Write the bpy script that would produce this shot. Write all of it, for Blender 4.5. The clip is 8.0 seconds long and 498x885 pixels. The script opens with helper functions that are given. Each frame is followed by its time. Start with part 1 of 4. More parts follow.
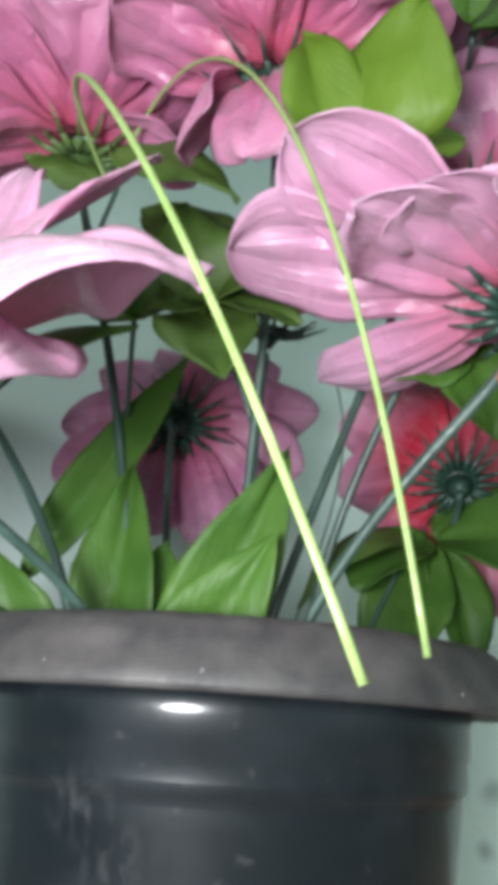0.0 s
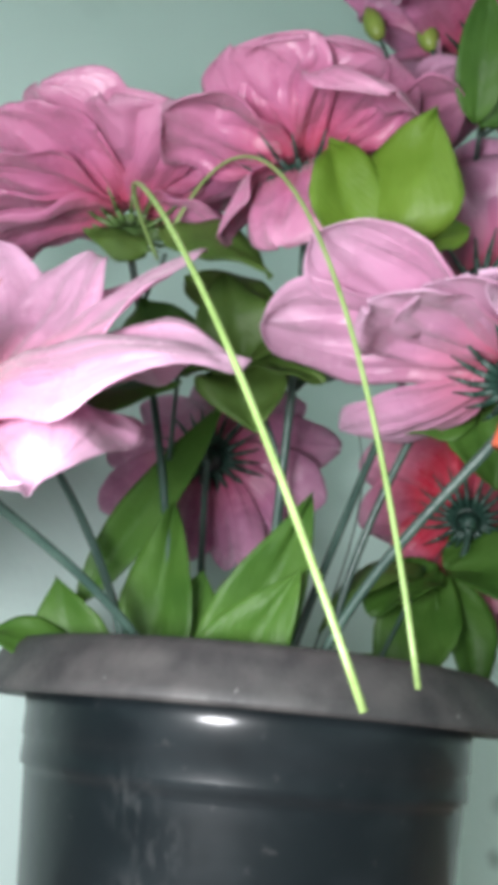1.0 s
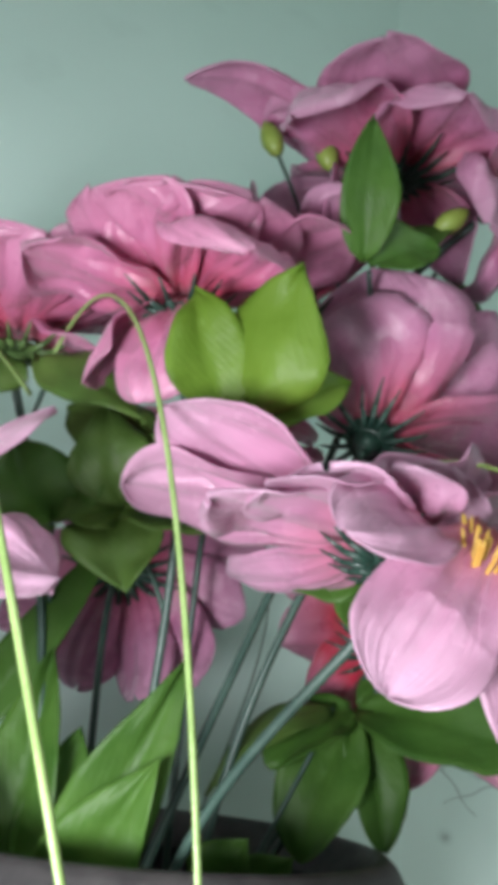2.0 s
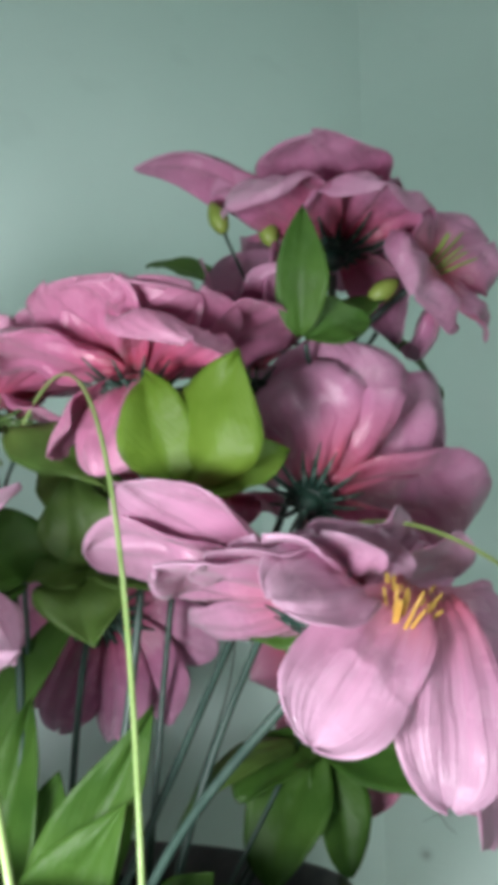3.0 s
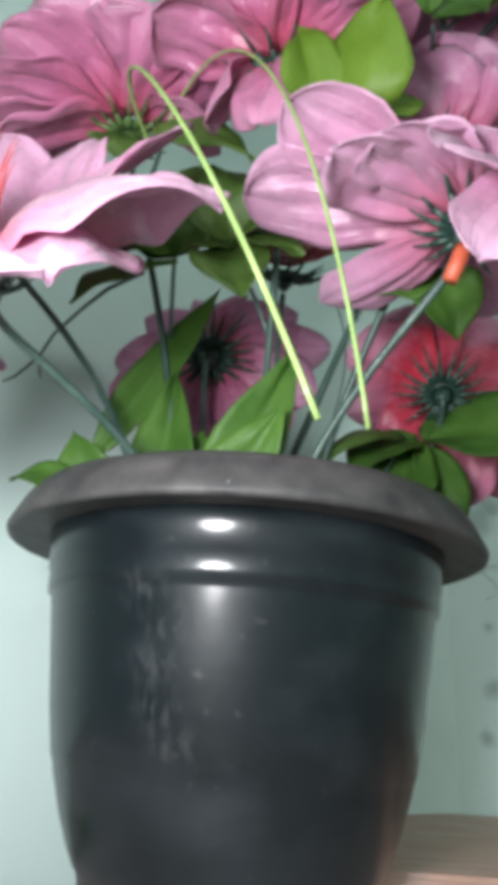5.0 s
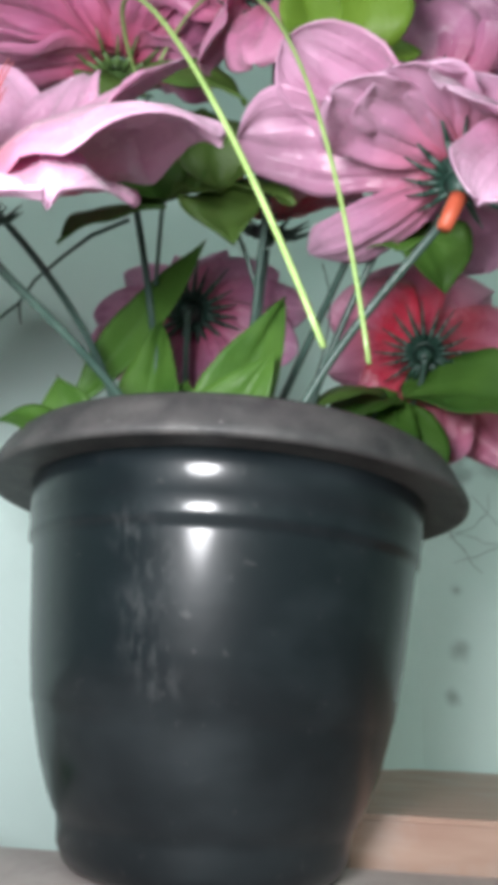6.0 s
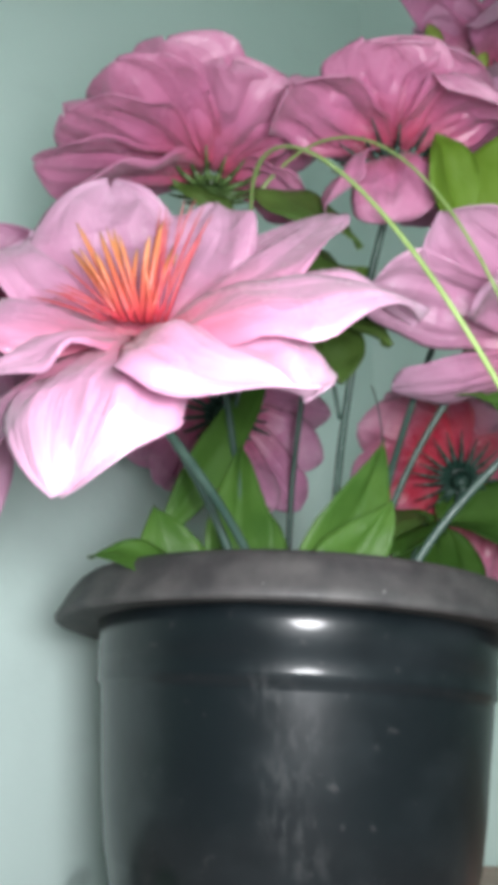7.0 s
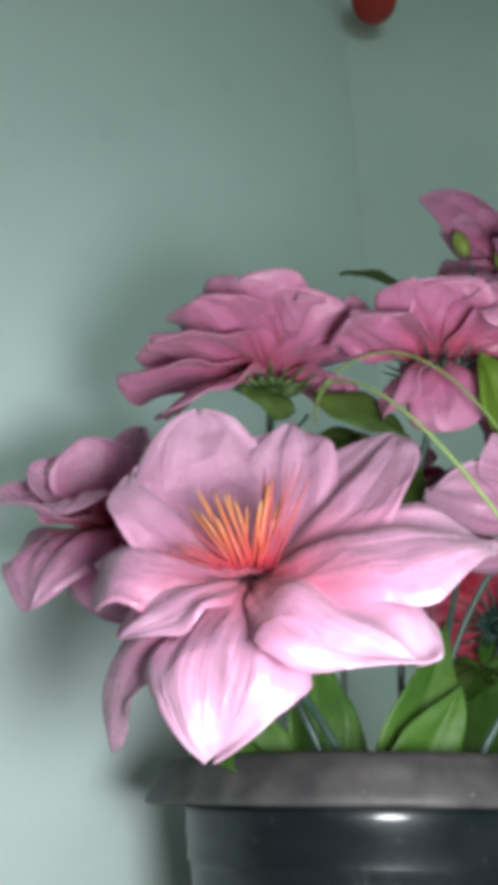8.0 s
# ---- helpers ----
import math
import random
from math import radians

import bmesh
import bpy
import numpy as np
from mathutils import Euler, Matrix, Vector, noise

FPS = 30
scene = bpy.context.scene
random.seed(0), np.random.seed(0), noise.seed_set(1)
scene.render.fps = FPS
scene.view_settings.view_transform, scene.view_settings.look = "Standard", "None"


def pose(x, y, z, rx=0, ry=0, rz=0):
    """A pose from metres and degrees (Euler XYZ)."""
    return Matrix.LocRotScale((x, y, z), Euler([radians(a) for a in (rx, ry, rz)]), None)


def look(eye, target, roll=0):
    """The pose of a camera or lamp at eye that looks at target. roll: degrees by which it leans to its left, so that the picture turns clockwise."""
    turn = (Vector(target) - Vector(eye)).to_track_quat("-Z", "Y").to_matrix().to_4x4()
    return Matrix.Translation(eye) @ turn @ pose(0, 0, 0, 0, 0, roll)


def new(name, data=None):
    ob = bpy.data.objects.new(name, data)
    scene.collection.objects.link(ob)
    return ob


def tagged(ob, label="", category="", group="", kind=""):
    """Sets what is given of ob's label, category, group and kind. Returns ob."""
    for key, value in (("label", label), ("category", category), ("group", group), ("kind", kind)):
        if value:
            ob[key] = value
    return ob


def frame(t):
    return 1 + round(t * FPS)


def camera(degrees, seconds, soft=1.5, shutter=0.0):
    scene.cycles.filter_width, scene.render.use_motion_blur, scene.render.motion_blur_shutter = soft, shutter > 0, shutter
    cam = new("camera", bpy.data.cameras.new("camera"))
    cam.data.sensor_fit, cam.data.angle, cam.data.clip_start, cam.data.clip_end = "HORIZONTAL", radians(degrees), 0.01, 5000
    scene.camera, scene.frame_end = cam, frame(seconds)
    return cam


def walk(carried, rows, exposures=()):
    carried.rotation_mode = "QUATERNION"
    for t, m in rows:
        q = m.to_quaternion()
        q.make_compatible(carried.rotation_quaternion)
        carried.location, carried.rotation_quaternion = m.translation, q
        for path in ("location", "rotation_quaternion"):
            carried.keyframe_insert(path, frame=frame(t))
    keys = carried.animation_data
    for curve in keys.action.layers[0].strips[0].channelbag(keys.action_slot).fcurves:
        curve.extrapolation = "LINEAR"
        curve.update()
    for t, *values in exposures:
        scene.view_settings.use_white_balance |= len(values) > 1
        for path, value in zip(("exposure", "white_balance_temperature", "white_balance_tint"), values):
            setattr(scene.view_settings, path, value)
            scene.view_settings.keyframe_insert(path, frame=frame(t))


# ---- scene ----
cam = camera(37.6, 8.0, soft=8.5)
PATH = [
    (0, (0.046, -0.376, 0.182), (-0.076, 1.485, 0.904), 2.6),
    (0.5, (0.049, -0.382, 0.18), (-0.091, 1.479, 0.9), 2.7),
    (1, (0.047, -0.425, 0.184), (-0.147, 1.427, 0.915), 4.2),
    (1.5, (0.076, -0.418, 0.224), (-0.121, 1.431, 0.962), 5.0),
    (2.8, (0.119, -0.441, 0.277), (-0.083, 1.38, 1.08), 3.1),
    (3, (0.125, -0.454, 0.271), (-0.069, 1.37, 1.068), 2.5),
    (3.5, (0.137, -0.474, 0.213), (-0.05, 1.346, 1.022), 2.1),
    (4, (0.124, -0.472, 0.176), (-0.074, 1.346, 0.985), 2.3),
    (4.5, (0.094, -0.461, 0.14), (-0.118, 1.372, 0.912), 2.4),
    (5, (0.064, -0.445, 0.102), (-0.159, 1.415, 0.802), 2.7),
    (5.2, (0.069, -0.433, 0.072), (-0.139, 1.419, 0.798), 2.7),
    (6.3, (0.023, -0.441, 0.09), (0.022, 1.456, 0.722), 3.2),
    (6.5, (-0.019, -0.431, 0.089), (0.12, 1.447, 0.762), 2.7),
    (7, (-0.088, -0.446, 0.139), (0.195, 1.391, 0.876), 2.1),
    (7.5, (-0.131, -0.446, 0.17), (0.213, 1.34, 1.002), 0.9),
    (8, (-0.152, -0.506, 0.198), (0.166, 1.268, 1.066), -0.5),
]
walk(cam, [(t, look(eye, target, roll)) for t, eye, target, roll in PATH], [(0.0, 0.3), (1.0, 0.18), (1.5, 0.2), (3.0, 0.13), (4.0, 0.17), (4.5, 0.25), (5.2, 0.18), (6.5, 0.13), (7.0, -0.02), (8.0, -0.25)])

# ---------------------------------------------------------------- light
# the small white torch of the phone that films, held just behind the lens
torch = new("torch_light", bpy.data.lights.new("torch_light", "SPOT"))
torch.data.energy = 12.2
torch.data.spot_size = radians(138)
torch.data.spot_blend = 1.0
torch.data.shadow_soft_size = 0.062
torch.data.color = (0.96, 0.965, 1.0)
torch.matrix_world = look((-0.048, -0.475, 0.172), (-0.01, 0.2, 0.27))
world = bpy.data.worlds.new("room_air")
scene.world = world
world.use_nodes = True
world.node_tree.nodes["Background"].inputs[0].default_value = (0.55, 0.62, 0.6, 1)
world.node_tree.nodes["Background"].inputs[1].default_value = 0.05


# ---------------------------------------------------------------- materials
class Mat:
    """A node material with a few short ways to wire it."""

    def __init__(self, name, rough=0.5, spec=0.5):
        self.m = bpy.data.materials.new(name)
        self.m.use_nodes = True
        self.t = self.m.node_tree
        self.b = self.t.nodes["Principled BSDF"]
        self.out = self.t.nodes["Material Output"]
        self.b.inputs["Roughness"].default_value = rough
        self.b.inputs["Specular IOR Level"].default_value = spec

    def node(self, kind, **values):
        n = self.t.nodes.new(kind)
        for k, v in values.items():
            n.inputs[k.replace("_", " ")].default_value = v
        return n

    def link(self, a, b):
        self.t.links.new(a, b)

    def noise(self, scale, detail=4.0, where="Object", stretch=None):
        co = self.t.nodes.new("ShaderNodeTexCoord")
        src = co.outputs[where]
        if stretch:
            mp = self.t.nodes.new("ShaderNodeMapping")
            mp.inputs["Scale"].default_value = stretch
            self.link(src, mp.inputs[0])
            src = mp.outputs[0]
        n = self.node("ShaderNodeTexNoise", Scale=scale, Detail=detail)
        self.link(src, n.inputs["Vector"])
        return n.outputs["Fac"]

    def ramp(self, src, stops):
        r = self.t.nodes.new("ShaderNodeValToRGB")
        el = r.color_ramp.elements
        while len(el) < len(stops):
            el.new(0.5)
        for e, (p, c) in zip(el, stops):
            e.position = p
            e.color = (*c, 1) if not isinstance(c, (int, float)) else (c, c, c, 1)
        self.link(src, r.inputs[0])
        return r.outputs[0]

    def mix(self, fac, a, b, kind="MIX"):
        n = self.t.nodes.new("ShaderNodeMix")
        n.data_type, n.blend_type = "RGBA", kind
        for s, v in ((n.inputs[0], fac), (n.inputs[6], a), (n.inputs[7], b)):
            if isinstance(v, bpy.types.NodeSocket):
                self.link(v, s)
            elif isinstance(v, (int, float)):
                s.default_value = v if s == n.inputs[0] else (v, v, v, 1)
            else:
                s.default_value = (*v, 1)
        return n.outputs[2]

    def color(self, src):
        self.link(src, self.b.inputs["Base Color"])

    def rough(self, src):
        self.link(src, self.b.inputs["Roughness"])

    def bump(self, src, strength, dist):
        n = self.node("ShaderNodeBump", Strength=strength, Distance=dist)
        self.link(src, n.inputs["Height"])
        self.link(n.outputs[0], self.b.inputs["Normal"])

    def uv(self):
        u = self.t.nodes.new("ShaderNodeUVMap")
        s = self.t.nodes.new("ShaderNodeSeparateXYZ")
        self.link(u.outputs[0], s.inputs[0])
        return s.outputs[0], s.outputs[1]

    def through_light(self, amount, src):
        """Thin cloth: part of the light passes."""
        tr = self.t.nodes.new("ShaderNodeBsdfTranslucent")
        self.link(src, tr.inputs[0])
        mx = self.t.nodes.new("ShaderNodeMixShader")
        mx.inputs[0].default_value = amount
        self.link(self.b.outputs[0], mx.inputs[1])
        self.link(tr.outputs[0], mx.inputs[2])
        self.link(mx.outputs[0], self.out.inputs[0])


def satin(name, base, mid, tip, rough, heart=0.24):
    m = Mat(name, rough, 0.9)
    u, v = m.uv()
    dye = m.ramp(u, [(0.0, base), (max(0.02, heart - 0.16), base), (heart, tuple(0.5 * (a + b) for a, b in zip(base, mid))), (heart + 0.26, mid), (1.0, tip)])
    streak = m.noise(5, 2, "UV", (0.35, 1.6, 1))
    dye = m.mix(m.ramp(streak, [(0.4, 0.0), (0.85, 0.25)]), dye, tuple(min(1, 1.12 * c + 0.02) for c in tip))
    blot = m.noise(35, 4)
    dye = m.mix(m.ramp(blot, [(0.45, 0.0), (0.85, 0.2)]), dye, tuple(0.78 * c for c in mid))
    info = m.t.nodes.new("ShaderNodeObjectInfo")
    dye = m.mix(m.ramp(info.outputs["Random"], [(0.0, 0.0), (1.0, 0.3)]), dye, tuple(0.8 * c for c in mid))
    m.color(dye)
    # crumpled satin: soft dents, sharper creases, and pleats that run along the petal
    dent = m.noise(32, 2.0)
    ridge = m.ramp(m.noise(24, 1.5), [(0.36, 0.0), (0.5, 1.0), (0.64, 0.0)])
    pleat = m.noise(3.0, 3.0, "UV", (0.8, 5.0, 1))
    fine = m.noise(3.0, 2.0, "UV", (1.2, 17.0, 1))
    crumple = m.mix(0.33, m.mix(0.35, dent, ridge), m.mix(0.13, pleat, fine))
    weave = m.noise(1.0, 1.0, "UV", (90, 160, 1))
    m.bump(m.mix(0.03, crumple, weave), 0.7, 0.010)
    m.rough(m.ramp(m.noise(60, 3), [(0.3, rough - 0.08), (0.7, rough + 0.08)]))
    m.b.inputs["Sheen Weight"].default_value = 0.2
    m.through_light(0.33, dye)
    return m.m


PINK = satin("pink_satin", (0.62, 0.05, 0.12), (0.66, 0.26, 0.46), (0.74, 0.41, 0.60), 0.27)
PALE = satin("pale_pink_satin", (0.62, 0.06, 0.12), (0.70, 0.33, 0.52), (0.78, 0.49, 0.67), 0.25, 0.20)
ROSE = satin("rose_pink_satin", (0.62, 0.05, 0.12), (0.66, 0.22, 0.41), (0.72, 0.33, 0.51), 0.28)
HEART = satin("crimson_heart_satin", (0.62, 0.012, 0.045), (0.68, 0.25, 0.40), (0.74, 0.41, 0.56), 0.30, 0.52)


def leaf_cloth(name, dark, light):
    m = Mat(name, 0.5, 0.28)
    u, v = m.uv()
    c = m.ramp(m.noise(30, 4), [(0.3, dark), (0.72, light)])
    # the printed midrib and side veins
    wave = m.node("ShaderNodeTexWave", Scale=7.0, Distortion=0.6, Detail=1.0)
    wave.bands_direction = "DIAGONAL"
    co = m.t.nodes.new("ShaderNodeTexCoord")
    m.link(co.outputs["UV"], wave.inputs["Vector"])
    c = m.mix(m.ramp(wave.outputs["Fac"], [(0.8, 0.0), (1.0, 0.05)]), c, tuple(1.35 * k for k in light))
    info = m.t.nodes.new("ShaderNodeObjectInfo")
    c = m.mix(m.ramp(info.outputs["Random"], [(0.0, 0.0), (1.0, 0.4)]), c, dark)
    m.color(c)
    m.bump(m.mix(0.035, m.noise(70, 4), wave.outputs["Fac"]), 0.4, 0.004)
    m.through_light(0.2, c)
    return m.m


LEAF = leaf_cloth("green_leaf_cloth", (0.038, 0.105, 0.015), (0.085, 0.185, 0.032))
LEAF_BRIGHT = leaf_cloth("bright_leaf_cloth", (0.10, 0.185, 0.016), (0.165, 0.27, 0.04))
LEAF_DARK = leaf_cloth("dark_leaf_cloth", (0.055, 0.11, 0.022), (0.115, 0.195, 0.042))


def plain(name, dark, light, scale, rough, spec=0.5, bump=0.15, dist=0.001):
    m = Mat(name, rough, spec)
    n = m.noise(scale, 5)
    m.color(m.ramp(n, [(0.3, dark), (0.7, light)]))
    fine = m.noise(scale * 9, 4)
    m.rough(m.ramp(fine, [(0.3, max(0.05, rough - 0.1)), (0.7, min(1, rough + 0.1))]))
    m.bump(fine, bump, dist)
    return m.m


STEM = plain("stem_plastic", (0.028, 0.062, 0.05), (0.055, 0.10, 0.08), 60, 0.4)
CALYX = plain("calyx_plastic", (0.012, 0.04, 0.03), (0.03, 0.075, 0.055), 90, 0.42)
CALYX_PALE = plain("pale_calyx_plastic", (0.05, 0.10, 0.03), (0.10, 0.17, 0.05), 90, 0.42)
COLLAR = plain("collar_plastic", (0.42, 0.07, 0.03), (0.55, 0.12, 0.06), 90, 0.45)
STRAND = plain("strand_plastic", (0.18, 0.28, 0.08), (0.27, 0.38, 0.14), 70, 0.33)
STRAND_OLD = plain("faded_strand_plastic", (0.16, 0.24, 0.07), (0.28, 0.36, 0.10), 70, 0.4)
BUD = plain("bud_plastic", (0.16, 0.24, 0.035), (0.26, 0.34, 0.07), 80, 0.45)
FOAM = plain("flower_foam", (0.03, 0.05, 0.03), (0.06, 0.09, 0.05), 80, 0.95, 0.2, 0.5, 0.003)
RED = plain("red_ornament", (0.45, 0.02, 0.015), (0.6, 0.05, 0.03), 40, 0.5)
PENCIL = plain("grey_pencil", (0.20, 0.26, 0.25), (0.27, 0.34, 0.32), 60, 0.8, 0.2)
CORD = plain("thin_cord", (0.10, 0.18, 0.14), (0.18, 0.28, 0.22), 60, 0.7)


def stamen_material(name, stops):
    m = Mat(name, 0.4, 0.4)
    u, v = m.uv()
    m.color(m.ramp(u, stops))
    return m.m


STAMEN = stamen_material("stamen_thread", [(0.0, (0.40, 0.03, 0.05)), (0.45, (0.40, 0.085, 0.05)), (0.8, (0.42, 0.16, 0.055)), (1.0, (0.46, 0.24, 0.15))])
STAMEN_RED = stamen_material("crimson_stamen_thread", [(0.0, (0.40, 0.03, 0.05)), (0.6, (0.34, 0.045, 0.06)), (1.0, (0.42, 0.13, 0.14))])
YELLOW = plain("yellow_stamen", (0.55, 0.30, 0.05), (0.66, 0.40, 0.09), 120, 0.45)


def pot_material():
    m = Mat("black_pot_plastic", 0.4, 0.2)
    dust = m.noise(16, 6, "Object", (1, 1, 1.6))
    fine = m.noise(140, 4)
    smear = m.noise(6, 5, "Object", (1, 1, 0.5))
    c = m.ramp(dust, [(0.42, (0.006, 0.0095, 0.0115)), (0.72, (0.017, 0.023, 0.026))])
    c = m.mix(m.ramp(fine, [(0.66, 0.0), (0.8, 0.35)]), c, (0.09, 0.09, 0.09))
    # dust caught in the worn mark on the front
    co = m.t.nodes.new("ShaderNodeTexCoord")
    patch = None
    for x, y, z, size in ((-0.022, -0.109, 0.156, 0.012), (-0.010, -0.110, 0.140, 0.013), (-0.016, -0.107, 0.122, 0.011), (-0.013, -0.106, 0.102, 0.012), (-0.004, -0.105, 0.088, 0.010)):
        away = m.t.nodes.new("ShaderNodeVectorMath")
        away.operation = "DISTANCE"
        away.inputs[1].default_value = (x, y, z)
        m.link(co.outputs["Object"], away.inputs[0])
        near = m.ramp(away.outputs["Value"], [(0.3 * size, 1.0), (1.3 * size, 0.0)])
        patch = near if patch is None else m.mix(1.0, patch, near, "LIGHTEN")
    worn = m.mix(1.0, patch, m.ramp(m.noise(230, 3, "Object", (1, 1, 0.45)), [(0.44, 0.0), (0.64, 0.34)]), "MULTIPLY")
    c = m.mix(worn, c, (0.07, 0.075, 0.077))
    m.color(c)
    m.b.inputs["Coat Weight"].default_value = 0.4
    m.b.inputs["Coat Roughness"].default_value = 0.15
    m.rough(m.mix(0.35, m.ramp(smear, [(0.35, 0.32), (0.7, 0.46)]), m.ramp(dust, [(0.4, 0.32), (0.75, 0.5)])))
    m.bump(m.mix(0.15, smear, fine), 0.2, 0.004)
    return m.m


POT = pot_material()
RIM = plain("dusty_rim_plastic", (0.030, 0.030, 0.031), (0.076, 0.073, 0.071), 60, 0.55, 0.4, 0.2, 0.0008)
DUST = plain("dried_dust", (0.10, 0.10, 0.10), (0.18, 0.18, 0.17), 160, 0.8, 0.2)


# old smudges on the paint: place and size
MARKS = [(0.225, 0.336, 0.137, 0.012), (0.216, 0.336, 0.092, 0.01), (0.224, 0.336, 0.197, 0.006), (0.274, 0.337, 0.345, 0.03), (0.219, 0.336, 0.31, 0.022), (0.227, 0.336, 0.345, 0.02), (0.237, 0.336, 0.324, 0.014), (-0.106, 0.154, 0.037, 0.014), (0.288, 0.338, 0.264, 0.012)]


def wall_material():
    m = Mat("mint_wall_paint", 0.5, 0.35)
    big = m.noise(2.2, 5)
    c = m.ramp(big, [(0.3, (0.60, 0.75, 0.71)), (0.7, (0.66, 0.80, 0.765))])
    # rubbed and mouldy patches, densest near the ledge where damp gathers
    stain = m.noise(13, 7, "Object", (1, 1, 1.3))
    c = m.mix(m.ramp(stain, [(0.62, 0.0), (0.8, 0.12)]), c, (0.27, 0.35, 0.33))
    spots = m.noise(34, 3)
    c = m.mix(m.ramp(spots, [(0.76, 0.0), (0.82, 0.15)]), c, (0.2, 0.26, 0.25))
    co = m.t.nodes.new("ShaderNodeTexCoord")
    warp = m.t.nodes.new("ShaderNodeTexNoise")
    warp.inputs["Scale"].default_value = 60
    m.link(co.outputs["Object"], warp.inputs["Vector"])
    for x, y, z, size in MARKS:
        away = m.t.nodes.new("ShaderNodeVectorMath")
        away.operation = "DISTANCE"
        away.inputs[1].default_value = (x, y, z)
        m.link(co.outputs["Object"], away.inputs[0])
        ragged = m.t.nodes.new("ShaderNodeMath")
        ragged.operation = "MULTIPLY_ADD"
        m.link(warp.outputs["Fac"], ragged.inputs[0])
        ragged.inputs[1].default_value = 0.9 * size
        m.link(away.outputs["Value"], ragged.inputs[2])
        c = m.mix(m.ramp(ragged.outputs[0], [(0.8 * size, 0.55), (1.5 * size, 0.0)]), c, (0.16, 0.21, 0.205))
    m.color(c)
    roller = m.noise(160, 4)
    trowel = m.noise(9, 4)
    m.bump(m.mix(0.3, trowel, roller), 0.22, 0.006)
    m.rough(m.ramp(m.noise(20, 3), [(0.3, 0.42), (0.7, 0.6)]))
    return m.m


WALL = wall_material()
CEIL = plain("ceiling_paint", (0.5, 0.58, 0.55), (0.6, 0.66, 0.63), 3, 0.7)
FLOOR = plain("floor_cement", (0.20, 0.16, 0.14), (0.30, 0.25, 0.22), 6, 0.6)
LEDGE = plain("pale_ledge_cement", (0.34, 0.29, 0.28), (0.47, 0.41, 0.39), 18, 0.6, 0.35, 0.35, 0.002)


def board_material():
    m = Mat("brown_board_wood", 0.5, 0.4)
    g = m.noise(9, 6, "Object", (1.2, 9, 9))
    c = m.ramp(g, [(0.3, (0.36, 0.22, 0.17)), (0.7, (0.48, 0.33, 0.26))])
    c = m.mix(m.ramp(m.noise(30, 5), [(0.5, 0.0), (0.8, 0.5)]), c, (0.46, 0.42, 0.40))
    m.color(c)
    m.bump(g, 0.3, 0.002)
    return m.m


BOARD = board_material()


# ---------------------------------------------------------------- building helpers
def V(*a):
    return Vector(a[0] if len(a) == 1 else a)


def thing(name, at, label, category, group="", kind=""):
    ob = new(name)
    ob.empty_display_size = 0.02
    ob.location = at
    return tagged(ob, label, category, group, kind)


def finish(bm, name, material, smooth=True):
    me = bpy.data.meshes.new(name)
    bmesh.ops.recalc_face_normals(bm, faces=bm.faces)
    for f in bm.faces:
        f.smooth = smooth
    bm.to_mesh(me)
    bm.free()
    me.materials.append(material)
    return me


def part(name, bm, material, parent, label="", smooth=True):
    """One mesh under a thing; bm in the world's metres."""
    at = V(0, 0, 0)
    p = parent
    while p:
        at += p.location
        p = p.parent
    bmesh.ops.translate(bm, verts=bm.verts, vec=-at)
    ob = new(name, finish(bm, name, material, smooth))
    ob.parent = parent
    return tagged(ob, label)


def structure(name, bm, material, label, category, smooth=False):
    return tagged(new(name, finish(bm, name, material, smooth)), label, category, kind="structure")


def bezier(a, b, c, d, u):
    k = 1 - u
    return a * k ** 3 + b * 3 * k * k * u + c * 3 * k * u * u + d * u ** 3


def sweep(points, radii, sides=8, flat=1.0, uv=False):
    """A tube along points, with capped ends; flat: its thickness against its width."""
    bm = bmesh.new()
    lay = bm.loops.layers.uv.new("UVMap")
    rings = []
    n = len(points)
    ref = V(0.31, -0.9, 0.27)
    for i, p in enumerate(points):
        t = (points[min(i + 1, n - 1)] - points[max(i - 1, 0)]).normalized()
        s = t.cross(ref).normalized()
        w = s.cross(t)
        r = radii[i] if isinstance(radii, (list, tuple)) else radii
        rings.append([bm.verts.new(p + s * (r * math.cos(2 * math.pi * k / sides)) + w * (r * flat * math.sin(2 * math.pi * k / sides))) for k in range(sides)])
    for i in range(n - 1):
        for k in range(sides):
            f = bm.faces.new((rings[i][k], rings[i][(k + 1) % sides], rings[i + 1][(k + 1) % sides], rings[i + 1][k]))
            for lo, u in zip(f.loops, (i, i, i + 1, i + 1)):
                lo[lay].uv = (u / (n - 1), k / sides)
    bm.faces.new(rings[0])
    bm.faces.new(rings[-1])
    return bm


def lathe(profile, sides=72):
    bm = bmesh.new()
    rings = []
    for r, z in profile:
        if r < 1e-6:
            rings.append([bm.verts.new((0, 0, z))] * sides)
        else:
            rings.append([bm.verts.new((r * math.cos(2 * math.pi * k / sides), r * math.sin(2 * math.pi * k / sides), z)) for k in range(sides)])
    for a, b in zip(rings, rings[1:]):
        for k in range(sides):
            vs = []
            for v in (a[k], a[(k + 1) % sides], b[(k + 1) % sides], b[k]):
                if v not in vs:
                    vs.append(v)
            if len(vs) > 2:
                bm.faces.new(vs)
    return bm


